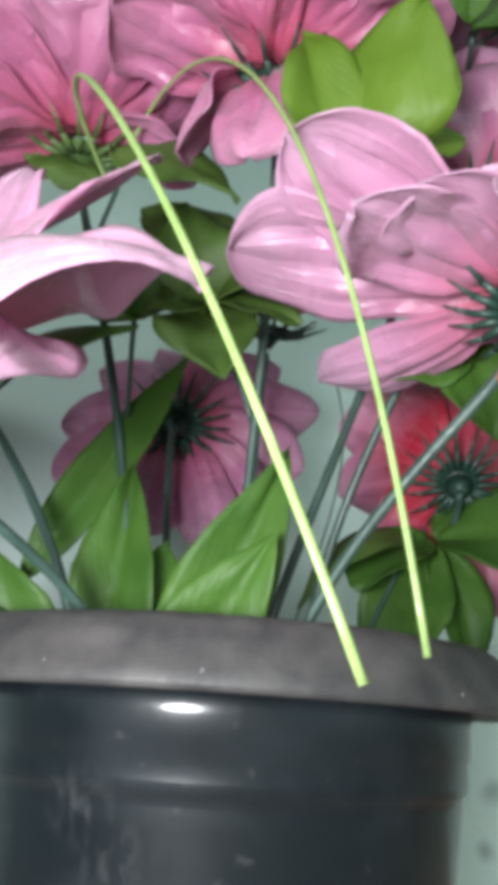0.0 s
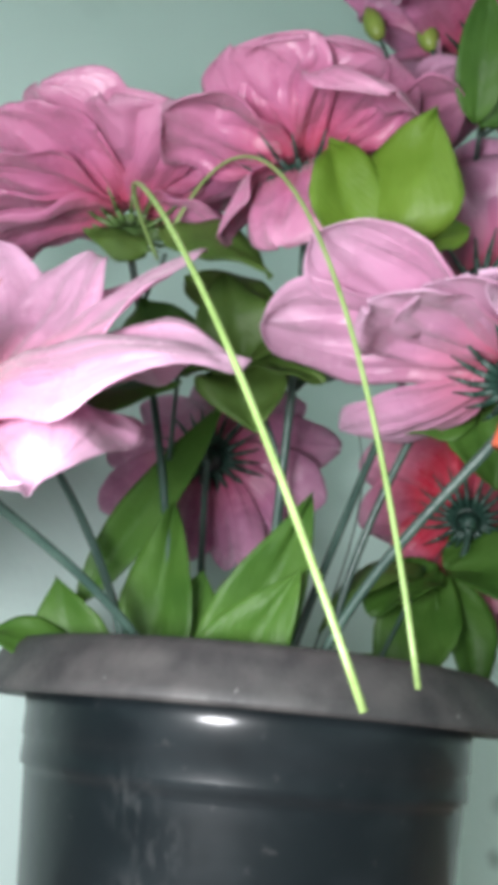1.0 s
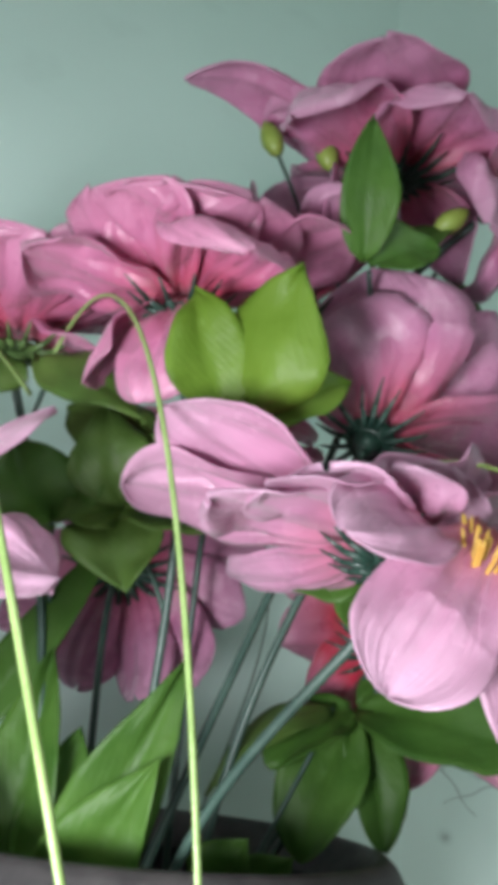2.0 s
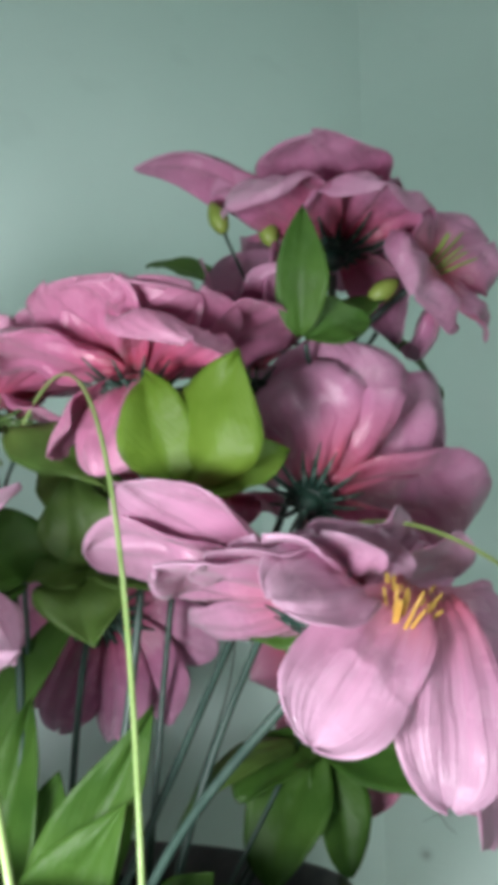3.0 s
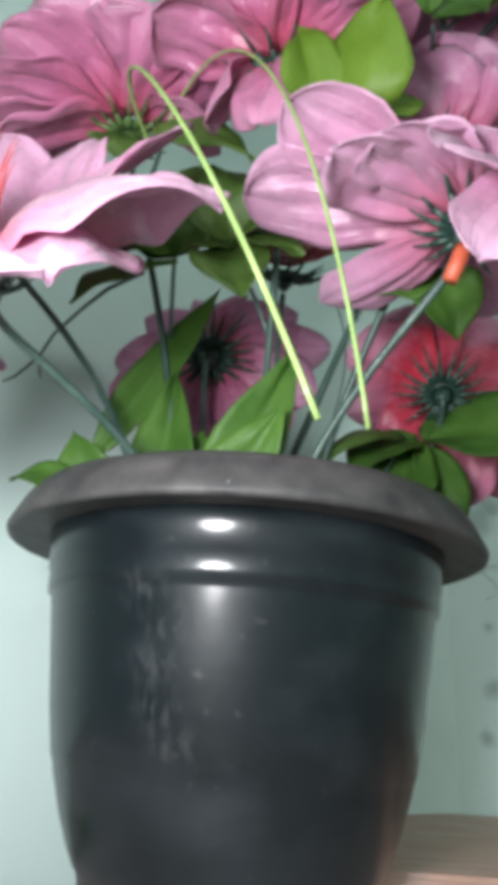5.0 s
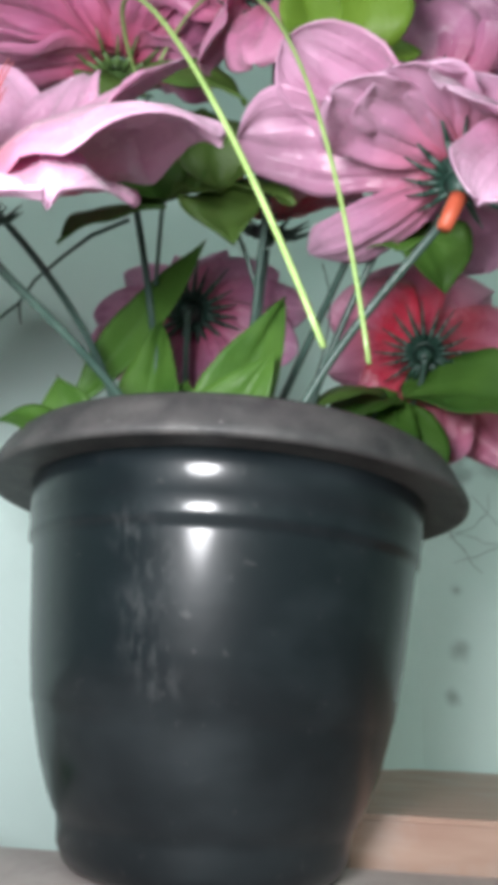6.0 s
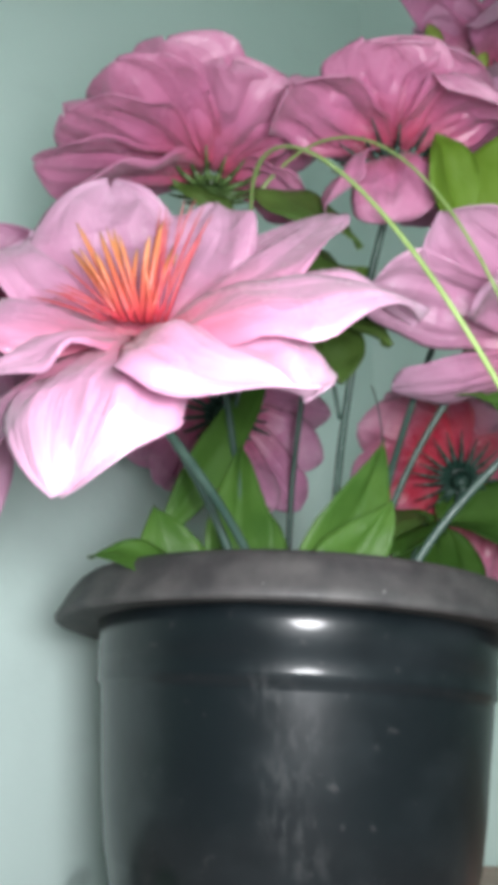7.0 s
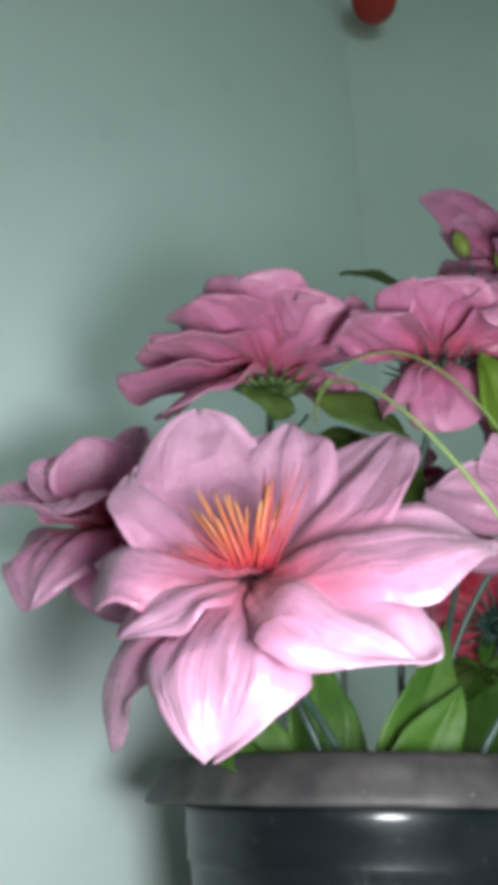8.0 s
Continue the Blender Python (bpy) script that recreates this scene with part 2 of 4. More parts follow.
def blade(base, tip, normal, width, arch=0.2, cup=0.25, curl=0.0, kind="petal", seed=0, twist=0.0, rows=20, cols=17, thick=0.0005, blunt=True):
    """A cloth petal or leaf from base to tip. arch: how far its back rises along normal against its length; cup: how its sides
    lift; curl: how its tip bends against normal; twist: degrees that it turns round its own length."""
    rng = random.Random(seed)
    base, tip, normal = V(base), V(tip), V(normal).normalized()
    length = (tip - base).length
    axis = (tip - base).normalized()
    nrm = (normal - axis * normal.dot(axis)).normalized()
    nrm = Matrix.Rotation(radians(twist), 3, axis) @ nrm
    b = base.lerp(tip, 0.33) + nrm * (arch * 1.3 * length)
    c = base.lerp(tip, 0.72) + nrm * ((arch * 1.3 + curl) * length)
    ph = [rng.uniform(0, 6.28) for _ in range(6)]
    skew = rng.uniform(-0.08, 0.08)
    bm = bmesh.new()
    lay = bm.loops.layers.uv.new("UVMap")
    grid = []
    eps = 0.01
    for i in range(rows + 1):
        u = 1 - (1 - i / rows) ** 1.7
        p = bezier(base, b, c, tip, u)
        t = (bezier(base, b, c, tip, min(1, u + eps)) - bezier(base, b, c, tip, max(0, u - eps))).normalized()
        s = t.cross(nrm).normalized()
        w = s.cross(t)
        if kind == "petal" and blunt:
            f = 0.28 + 0.72 * math.sin(0.5 * math.pi * u / 0.6) ** 1.1 if u < 0.6 else max(0.08, (1 - ((u - 0.6) / 0.4) ** 3.2) ** 0.6 if u < 1 else 0)
        elif kind == "petal":
            f = 0.16 * (1 - u) + max(0.0, math.sin(math.pi * u ** 1.08)) ** 0.62 if u < 1 else 0.05
        elif kind == "broad":
            f = 0.05 * (1 - u) + max(0.0, math.sin(math.pi * u ** 0.95)) ** 0.62 if u < 0.985 else 0.12
        else:
            f = 0.05 * (1 - u) + max(0.0, math.sin(math.pi * u ** 0.74)) ** 1.0 if u < 1 else 0.01
        line = []
        along = 0.0
        for j in range(cols):
            v = -1 + 2 * j / (cols - 1)
            side = 0.5 * width * f * v * (1 + 0.05 * math.sin(9 * u + ph[0] + v))
            if kind == "petal":
                h = cup * v * v * f - 0.06 * math.exp(-(v / 0.16) ** 2) * math.sin(math.pi * u)
                h += 0.05 * math.sin(5.5 * v + ph[1]) * math.sin(math.pi * min(1, 1.15 * u)) * u
                h += 0.07 * math.sin(7 * u + ph[2] + 1.5 * v) * v * u
                h += 0.035 * math.sin(13 * u + ph[3]) * abs(v) ** 3
                # folds pressed along the petal, and a frayed, uneven edge
                h += (0.020 * math.sin(13 * v + ph[4] + 1.6 * u) + 0.03 * noise.noise(V(4.5 * v + 2 * seed, 0.8 * u, 0.7))) * math.sin(math.pi * min(1, 0.12 + 0.85 * u))
                side *= 1 + 0.07 * noise.noise(V(5 * u, 9 * (v > 0) + seed, 1.7)) + 0.03 * noise.noise(V(16 * u, seed, 4 * (v > 0)))
                along = 0.045 * f * (noise.noise(V(2.2 * v + seed, 1.3, 5.1)) + 0.5 * noise.noise(V(7 * v, seed, 2.2)) - 0.25 * math.exp(-(v / 0.2) ** 2)) * u ** 4 * length
                h += 0.05 * noise.noise(V(3.4 * u + seed, 2.0 * v, 0.37 * seed)) * min(1, 3 * u) + 0.012 * noise.noise(V(9 * u, 5 * v + seed, 3.1))
            else:
                h = cup * abs(v) ** 1.3 * f - 0.03 * math.exp(-(v / 0.12) ** 2)
                h += 0.05 * math.sin(6 * u + ph[1]) * v + 0.03 * math.sin(15 * u + ph[2]) * abs(v) ** 2
                # side veins pressed into the cloth, a bent sheet and a slightly toothed edge
                h += 0.016 * abs(math.sin(9.5 * u - 2.2 * abs(v) + ph[3])) * min(1, 4 * abs(v)) + 0.07 * noise.noise(V(2.6 * u + seed, 1.6 * v, 0.5))
                side *= 1 + 0.05 * noise.noise(V(14 * u, seed, 3 * (v > 0)))
            line.append(bm.verts.new(p + s * (side + skew * width * math.sin(math.pi * u)) + w * (h * width) + t * along))
        grid.append(line)
    bm.normal_update()
    place = {}
    for i in range(rows + 1):
        for j in range(cols):
            place[grid[i][j]] = (1 - (1 - i / rows) ** 1.7, j / (cols - 1))

    def skin(*corners):
        f = bm.faces.new(corners)
        for lo in f.loops:
            lo[lay].uv = place[lo.vert]

    for i in range(rows):
        for j in range(cols - 1):
            skin(grid[i][j], grid[i][j + 1], grid[i + 1][j + 1], grid[i + 1][j])
    bm.normal_update()
    back = [[bm.verts.new(v.co - v.normal * thick) for v in line] for line in grid]
    for i in range(rows + 1):
        for j in range(cols):
            place[back[i][j]] = place[grid[i][j]]
    for i in range(rows):
        for j in range(cols - 1):
            skin(back[i + 1][j], back[i + 1][j + 1], back[i][j + 1], back[i][j])
    edge = [(i, 0) for i in range(rows)] + [(rows, j) for j in range(cols - 1)] + [(i, cols - 1) for i in range(rows, 0, -1)] + [(0, j) for j in range(cols - 1, 0, -1)]
    for (a, k), (e, o) in zip(edge, edge[1:] + edge[:1]):
        skin(grid[a][k], grid[e][o], back[e][o], back[a][k])
    bmesh.ops.recalc_face_normals(bm, faces=bm.faces)
    return bm


def frame_of(axis):
    a = V(axis).normalized()
    x = a.cross(V(0.2, 1, 0.1)).normalized()
    return x, a.cross(x), a


def calyx_mesh(at, axis, size, spikes, seed):
    """The dark cup under a flower, with a star of thin sepals that lie along the petals' backs."""
    rng = random.Random(seed)
    x, y, a = frame_of(axis)
    bm = bmesh.new()
    at = V(at)

    def cone(p, q, r0, r1, sides):
        t = (q - p).normalized()
        s = t.cross(V(0.3, 0.5, 0.8)).normalized()
        w = s.cross(t)
        lo = [bm.verts.new(p + (s * math.cos(k) + w * math.sin(k)) * r0) for k in (2 * math.pi * i / sides for i in range(sides))]
        hi = [bm.verts.new(q + (s * math.cos(k) + w * math.sin(k)) * r1) for k in (2 * math.pi * i / sides for i in range(sides))]
        for i in range(sides):
            bm.faces.new((lo[i], lo[(i + 1) % sides], hi[(i + 1) % sides], hi[i]))
        bm.faces.new(lo)
        bm.faces.new(hi)

    cone(at - a * size * 0.45, at - a * size * 0.12, size * 0.12, size * 0.34, 14)
    cone(at - a * size * 0.12, at + a * size * 0.1, size * 0.34, size * 0.58, 18)
    for k in range(spikes):
        g = 2 * math.pi * (k + rng.uniform(-0.2, 0.2)) / spikes
        d = x * math.cos(g) + y * math.sin(g)
        l = size * rng.uniform(0.85, 1.25)
        p = at + d * size * 0.36 - a * size * 0.05
        q = p + d * l * 0.5 + a * l * 0.06
        cone(p, q, size * 0.085, size * 0.06, 6)
        cone(q, q + d * l * 0.5 + a * l * 0.24, size * 0.06, size * 0.015, 6)
    return bm


def stem_points(top, axis, root, bend=0.35, n=22):
    top, root = V(top), V(root)
    l = (top - root).length
    return [bezier(top, top - V(axis).normalized() * l * bend, root + V(0, 0, 1) * l * 0.4, root, i / n) for i in range(n + 1)]


def flower(at, axis, label, petals, material, root, stem_r=0.0022, calyx=0.016, spikes=16, stamens=0, stamen_len=0.03, seed=0, collar=False, bend=0.3, calyx_drop=0.010, wide=1.45, blunt=True, stamen_axis=None, stamen_at=None, stamen_cloth=None, neck_at=None, stem_via=None, cup_cloth=None):
    """petals: (tip, width, arch, cup, curl) each, tips in the world's metres."""
    at, a = V(at), V(axis).normalized()
    fl = thing("artificial_flower", at, label, "artificial flower", "flowers in the pot")
    rng = random.Random(seed)
    for k, (tip, width, arch, cup, curl, *start) in enumerate(petals):
        d = (V(tip) - at).normalized()
        side = (d - a * d.dot(a))
        foot = at + side.normalized() * 0.006 if side.length > 0.05 else at
        foot = V(start[0]) if start else foot
        part("petal", blade(foot, tip, start[1] if len(start) > 1 else a, width * wide, arch, cup, curl, "petal", seed * 40 + k, blunt=blunt), material, fl)
    low = at - a * calyx_drop
    part("calyx", calyx_mesh(low, a, calyx * 1.45, spikes, seed), cup_cloth or CALYX, fl, "dark green calyx with thin sepals")
    neck = V(neck_at) if neck_at else low - a * calyx * 0.8
    line = [bezier(neck, V(stem_via[0]), V(stem_via[1]), V(root), i / 24) for i in range(25)] if stem_via else stem_points(neck, a, root, bend)
    part("stem", sweep(line, stem_r), STEM, fl)
    if collar:
        d = (stem_points(neck, a, root, bend)[2] - neck).normalized()
        part("collar", sweep([neck + d * 0.001, neck + d * 0.006, neck + d * 0.02], [0.0045, 0.0042, 0.0035], 10), COLLAR, fl, "orange red stem collar")
    x, y, a = frame_of(stamen_axis or a)
    for k in range(stamens):
        g, s = rng.uniform(0, 6.28), rng.uniform(0.0, 1.0) ** 0.6
        p = V(stamen_at or at) + (x * math.cos(g) + y * math.sin(g)) * 0.008 * s
        l = stamen_len * rng.uniform(0.7, 1.15)
        e = p + a * l + (x * math.cos(g) + y * math.sin(g)) * l * 0.55 * s
        m = p.lerp(e, 0.5) + a * l * 0.06
        part("stamen", sweep([p, p.lerp(m, 0.5), m, m.lerp(e, 0.5), e], [0.0009, 0.0009, 0.0008, 0.0008, 0.0005], 5), stamen_cloth or STAMEN, fl)
    return fl


def ring(at, axis, count, radius, rise, width, arch, cup, curl, seed, start=0.0, span=360, jitter=0.12):
    """Petals set round an axis; rise: the tips' height along it."""
    rng = random.Random(seed)
    x, y, a = frame_of(axis)
    out = []
    for k in range(count):
        g = radians(start + span * (k + rng.uniform(-jitter, jitter)) / count)
        r = radius * rng.uniform(0.88, 1.1)
        tip = V(at) + (x * math.cos(g) + y * math.sin(g)) * r + a * (rise + radius * rng.uniform(-0.12, 0.12))
        out.append((tip, width * rng.uniform(0.88, 1.15), arch * rng.uniform(0.7, 1.3), cup * rng.uniform(0.6, 1.4), curl * rng.uniform(0.5, 1.5)))
    return out


# ---------------------------------------------------------------- the room
CORNER, LEFT_END, BACK_LEFT, BACK_RIGHT, RIGHT_END = (0.185, 0.335), (-2.35, -1.237), (-0.95, -3.1), (2.7, -2.7), (2.7, 0.40)


def wall_between(name, p, q, label, low=-0.8, high=2.0, thick=0.12, grow=0.0):
    """A wall whose inner face runs from p to q; the room lies to its right."""
    p, q = V(p), V(q)
    d = (q - p).normalized()
    n = V(-d.y, d.x)
    p, q = p - d * grow, q + d * grow
    bm = bmesh.new()
    lo = [bm.verts.new((w.x, w.y, low)) for w in (p, q, q + n * thick, p + n * thick)]
    hi = [bm.verts.new((w.x, w.y, high)) for w in (p, q, q + n * thick, p + n * thick)]
    for i in range(4):
        bm.faces.new((lo[i], lo[(i + 1) % 4], hi[(i + 1) % 4], hi[i]))
    bm.faces.new(lo)
    bm.faces.new(hi)
    return structure(name, bm, WALL, label, "wall")


wall_between("wall_west", LEFT_END, CORNER, "pale mint green painted wall with faint marks")
wall_between("wall_north", CORNER, RIGHT_END, "mint green painted wall with mouldy stains above the ledge")
wall_between("wall_east", RIGHT_END, BACK_RIGHT, "plain mint green wall")
wall_between("wall_south", BACK_RIGHT, BACK_LEFT, "plain mint green wall")
wall_between("wall_south_west", BACK_LEFT, LEFT_END, "plain mint green wall")


def sheet(name, z0, z1, material, label, category):
    bm = bmesh.new()
    pts = [CORNER, LEFT_END, BACK_LEFT, BACK_RIGHT, RIGHT_END]
    mid = V(sum(p[0] for p in pts) / 5, sum(p[1] for p in pts) / 5)
    pts = [V(p) + (V(p) - mid).normalized() * 0.2 for p in pts]
    lo, hi = [[bm.verts.new((p.x, p.y, z)) for p in pts] for z in (z0, z1)]
    for i in range(5):
        bm.faces.new((lo[i], lo[(i + 1) % 5], hi[(i + 1) % 5], hi[i]))
    bm.faces.new(lo)
    bm.faces.new(hi)
    return structure(name, bm, material, label, category)


sheet("floor", -0.9, -0.8, FLOOR, "plain brown cement floor", "floor")
sheet("ceiling", 2.0, 2.1, CEIL, "plain pale ceiling", "ceiling")


def block(x0, x1, y0, y1, z0, z1, bevel, seed, rough=0.0):
    """A bevelled block with slightly uneven edges."""
    bm = bmesh.new()
    bmesh.ops.create_cube(bm, size=1, matrix=Matrix.LocRotScale(((x0 + x1) / 2, (y0 + y1) / 2, (z0 + z1) / 2), None, (x1 - x0, y1 - y0, z1 - z0)))
    long = [e for e in bm.edges if abs(e.verts[0].co.x - e.verts[1].co.x) > 0.5 * (x1 - x0)]
    bmesh.ops.subdivide_edges(bm, edges=long, cuts=24, use_grid_fill=True)
    for v in bm.verts:
        n = noise.noise_vector(v.co * 9 + V(seed, 0, 0))
        v.co += V(0, n.y * rough, n.z * rough * 0.4 if v.co.z > (z0 + z1) / 2 else 0)
    sharp = [e for e in bm.edges if len(e.link_faces) == 2 and e.calc_face_angle() > 1.0]
    bmesh.ops.bevel(bm, geom=sharp, offset=bevel, segments=2, affect="EDGES")
    return bm


structure("ledge", block(-0.62, 0.9, -0.80, 0.018, -0.8, -0.001, 0.004, 3, 0.003), LEDGE, "pale pinkish cement ledge under the flower pot", "ledge")
bm = block(0.086, 0.9, 0.022, 0.331, -0.8, 0.025, 0.003, 7, 0.002)
tagged(new("wooden_board", finish(bm, "wooden_board", BOARD, False)), "worn brown wooden board against the mint wall", "board", kind="structure")

# ---------------------------------------------------------------- the pot, leaning a little
LEAN = Matrix.Translation((0.0095, -0.004, 0)) @ Matrix.Rotation(radians(1.0), 4, "Y")
pot = thing("flower_pot", (0, 0, 0.0), "glossy black plastic flower pot with a wide dusty rim", "flower pot")
bm = lathe([(0.0, 0.006), (0.060, 0.006), (0.066, 0.0), (0.071, 0.003), (0.0745, 0.010), (0.0755, 0.019), (0.0765, 0.0225), (0.0785, 0.025), (0.083, 0.034), (0.0885, 0.048),
            (0.0938, 0.066), (0.0957, 0.0735), (0.0963, 0.0742), (0.1005, 0.098), (0.1045, 0.128), (0.1075, 0.150), (0.1080, 0.1535), (0.1098, 0.1545), (0.1102, 0.158), (0.1104, 0.166), (0.1113, 0.167), (0.1118, 0.178),
            (0.1135, 0.1865), (0.110, 0.1885), (0.1085, 0.170), (0.104, 0.13), (0.0, 0.125)], 96)
bm.transform(LEAN @ Matrix.Diagonal((1.036, 1.036, 1.04, 1)))
part("body", bm, POT, pot)
bm = lathe([(0.1137, 0.1862), (0.118, 0.1858), (0.134, 0.1845), (0.1372, 0.1838), (0.1398, 0.1845), (0.1405, 0.1865), (0.1385, 0.1905), (0.1345, 0.1985), (0.1305, 0.2045), (0.1265, 0.2078), (0.1225, 0.2085), (0.1195, 0.206), (0.1150, 0.199), (0.1112, 0.1885)], 96)
bm.transform(LEAN @ Matrix.Diagonal((1.0085, 1.0085, 1.04, 1)))
part("rim", bm, RIM, pot, "matt grey dusty rim")
bm = lathe([(0.0, 0.176), (0.04, 0.179), (0.08, 0.177), (0.1082, 0.172), (0.1082, 0.168), (0.0, 0.166)], 48)
bm.transform(LEAN)
foam = tagged(new("flower_foam", finish(bm, "flower_foam", FOAM)), "dark green foam filling inside the pot", "flower foam")

# paint flecks on the rim
for x, y, z, size in ((0.0195, -0.1437, 0.1968, 0.0009), (0.105, -0.1100, 0.1945, 0.0008), (-0.032, -0.1365, 0.199, 0.0005)):
    bm = bmesh.new()
    bmesh.ops.create_icosphere(bm, subdivisions=2, radius=size, matrix=Matrix.LocRotScale((x, y, z), Euler((0.4, 0.2, 0.7)), (0.7, 0.6, 1.6)))
    part("fleck", bm, DUST, pot, "pale paint fleck")
# ---------------------------------------------------------------- flowers
# the wide open lily at the front
c1 = (-0.093, -0.178, 0.289)
a1 = (-0.16, -0.52, 0.84)
lily = flower(c1, a1, "large open pale pink satin lily with orange stamens", [
    ((-0.116, -0.146, 0.390), 0.052, 0.02, -0.08, -0.03),
    ((-0.150, -0.150, 0.352), 0.048, 0.04, -0.08, -0.02),
    ((-0.008, -0.160, 0.380), 0.052, 0.05, -0.05, 0.0),
    ((0.020, -0.199, 0.300), 0.070, 0.20, -0.20, 0.03),
    ((-0.036, -0.231, 0.242), 0.062, 0.17, -0.16, 0.04),
    ((-0.114, -0.206, 0.210), 0.046, 0.18, -0.2, 0.12),
    ((-0.150, -0.132, 0.217), 0.036, 0.22, -0.25, 0.14),
    ((-0.165, -0.140, 0.303), 0.056, 0.14, -0.2, 0.10),
    ((-0.150, -0.185, 0.258), 0.036, 0.16, -0.15, 0.08),
    ((-0.064, -0.145, 0.388), 0.050, 0.03, -0.05, 0.0)], PALE, (-0.014, -0.075, 0.17), seed=1, bend=0.10, calyx=0.010, calyx_drop=0.014, wide=1.42, blunt=False)
# its stamens: broad orange ones in the middle, thin crimson ones round them
LILY_SIDE, LILY_UP, LILY_OUT = V(0.98, -0.16, 0.0), V(-0.06, -0.36, 0.93), V(-0.12, -0.88, -0.35)
LILY_HEART = V(-0.092, -0.186, 0.291)
rng = random.Random(41)


def lily_stamen(across, up, out, thick, cloth):
    foot = LILY_HEART + LILY_SIDE * (0.32 * across + rng.uniform(-0.004, 0.004)) + LILY_OUT * rng.uniform(-0.004, 0.003)
    end = LILY_HEART + LILY_SIDE * across + LILY_UP * up + LILY_OUT * out
    bow = LILY_OUT * 0.005 + LILY_UP * rng.uniform(0, 0.003)
    line = [bezier(foot, foot.lerp(end, 0.33) + bow, foot.lerp(end, 0.7) + bow, end, k / 7) for k in range(8)]
    part("stamen", sweep(line, [thick * w for w in (0.7, 0.9, 1, 1, 0.95, 0.85, 0.65, 0.25)], 6, 0.6), cloth, lily)


for k in range(15):
    lily_stamen(-0.030 + 0.044 * k / 14 + rng.uniform(-0.003, 0.003), rng.uniform(0.024, 0.042), rng.uniform(-0.002, 0.014), rng.uniform(0.0011, 0.0017), STAMEN)
for k in range(12):
    lily_stamen(rng.uniform(0.004, 0.026), rng.uniform(0.034, 0.050), rng.uniform(-0.004, 0.006), rng.uniform(0.0005, 0.0008), STAMEN_RED)
for k in range(7):
    lily_stamen(rng.uniform(-0.050, -0.032), rng.uniform(0.006, 0.022), rng.uniform(0.0, 0.01), rng.uniform(0.0005, 0.0008), STAMEN_RED)
# high on the west side, seen from below
c2 = (-0.063, -0.092, 0.452)
p2 = [((-0.162, -0.108, 0.428), 0.045, 0.05, -0.1, 0.03), ((-0.146, -0.140, 0.440), 0.05, 0.04, -0.05, 0.02), ((-0.121, -0.160, 0.458), 0.05, 0.02, 0.08, 0.0),
      ((-0.097, -0.166, 0.470), 0.046, 0.02, 0.1, 0.0), ((-0.063, -0.162, 0.464), 0.052, 0.02, 0.1, 0.0), ((-0.028, -0.156, 0.466), 0.052, 0.02, 0.1, 0.0),
      ((0.000, -0.128, 0.478), 0.05, 0.03, 0.05, 0.0), ((-0.133, -0.130, 0.394), 0.040, 0.08, -0.1, 0.04), ((-0.005, -0.10, 0.432), 0.042, 0.08, -0.1, 0.04)]
flower(c2, (0.0, -0.12, 1), "rose pink satin flower seen from beneath", p2 + [((-0.10, -0.035, 0.492), 0.05, 0.03, 0.05, 0.0), ((-0.05, -0.025, 0.498), 0.05, 0.03, 0.05, 0.0), ((-0.01, -0.05, 0.495), 0.05, 0.03, 0.05, 0.0), ((-0.13, -0.08, 0.462), 0.048, 0.03, 0.05, 0.0)], ROSE, (-0.02, -0.06, 0.17), seed=2, cup_cloth=CALYX_PALE, stem_via=((-0.06, -0.06, 0.40), (-0.03, -0.03, 0.30)))
# high in the middle
c3 = (0.036, -0.138, 0.446)
p3 = [((0.003, -0.192, 0.462), 0.046, 0.05, -0.05, 0.03), ((-0.032, -0.172, 0.450), 0.044, 0.05, -0.1, 0.04), ((0.038, -0.200, 0.462), 0.046, 0.04, 0.0, 0.02),
      ((0.073, -0.200, 0.428), 0.042, 0.20, -0.15, 0.10), ((0.112, -0.150, 0.474), 0.042, 0.08, -0.15, 0.04), ((0.070, -0.185, 0.462), 0.046, 0.05, 0.0, 0.02), ((0.025, -0.155, 0.385), 0.034, 0.10, -0.15, 0.05), ((-0.005, -0.14, 0.40), 0.032, 0.12, -0.15, 0.06)]
flower(c3, (0.0, -0.1, 1), "rose pink satin flower seen from beneath", p3 + [((0.00, -0.09, 0.492), 0.048, 0.03, 0.05, 0.0), ((0.045, -0.08, 0.495), 0.048, 0.03, 0.05, 0.0), ((0.09, -0.11, 0.488), 0.046, 0.03, 0.05, 0.0)], ROSE, (0.018, -0.065, 0.17), seed=3, stem_via=((0.036, -0.09, 0.40), (0.025, -0.03, 0.30)))
# a half hidden flower behind it, facing the camera's side
c11 = (0.086, -0.100, 0.472)
flower(c11, (0.1, -0.35, 0.9), "pink satin flower half hidden behind leaves", [((0.098, -0.120, 0.535), 0.045, 0.02, 0.3, 0.04), ((0.06, -0.10, 0.53), 0.04, 0.05, 0.3, 0.05), ((0.12, -0.08, 0.53), 0.04, 0.05, 0.3, 0.05),
       ((0.11, -0.15, 0.50), 0.036, 0.1, 0.0, 0.05), ((0.05, -0.14, 0.50), 0.036, 0.1, 0.0, 0.05), ((0.08, -0.03, 0.49), 0.05, 0.1, 0.1, 0.05)], PINK, (0.118, -0.062, 0.430), stamens=10, stamen_len=0.02, seed=11)
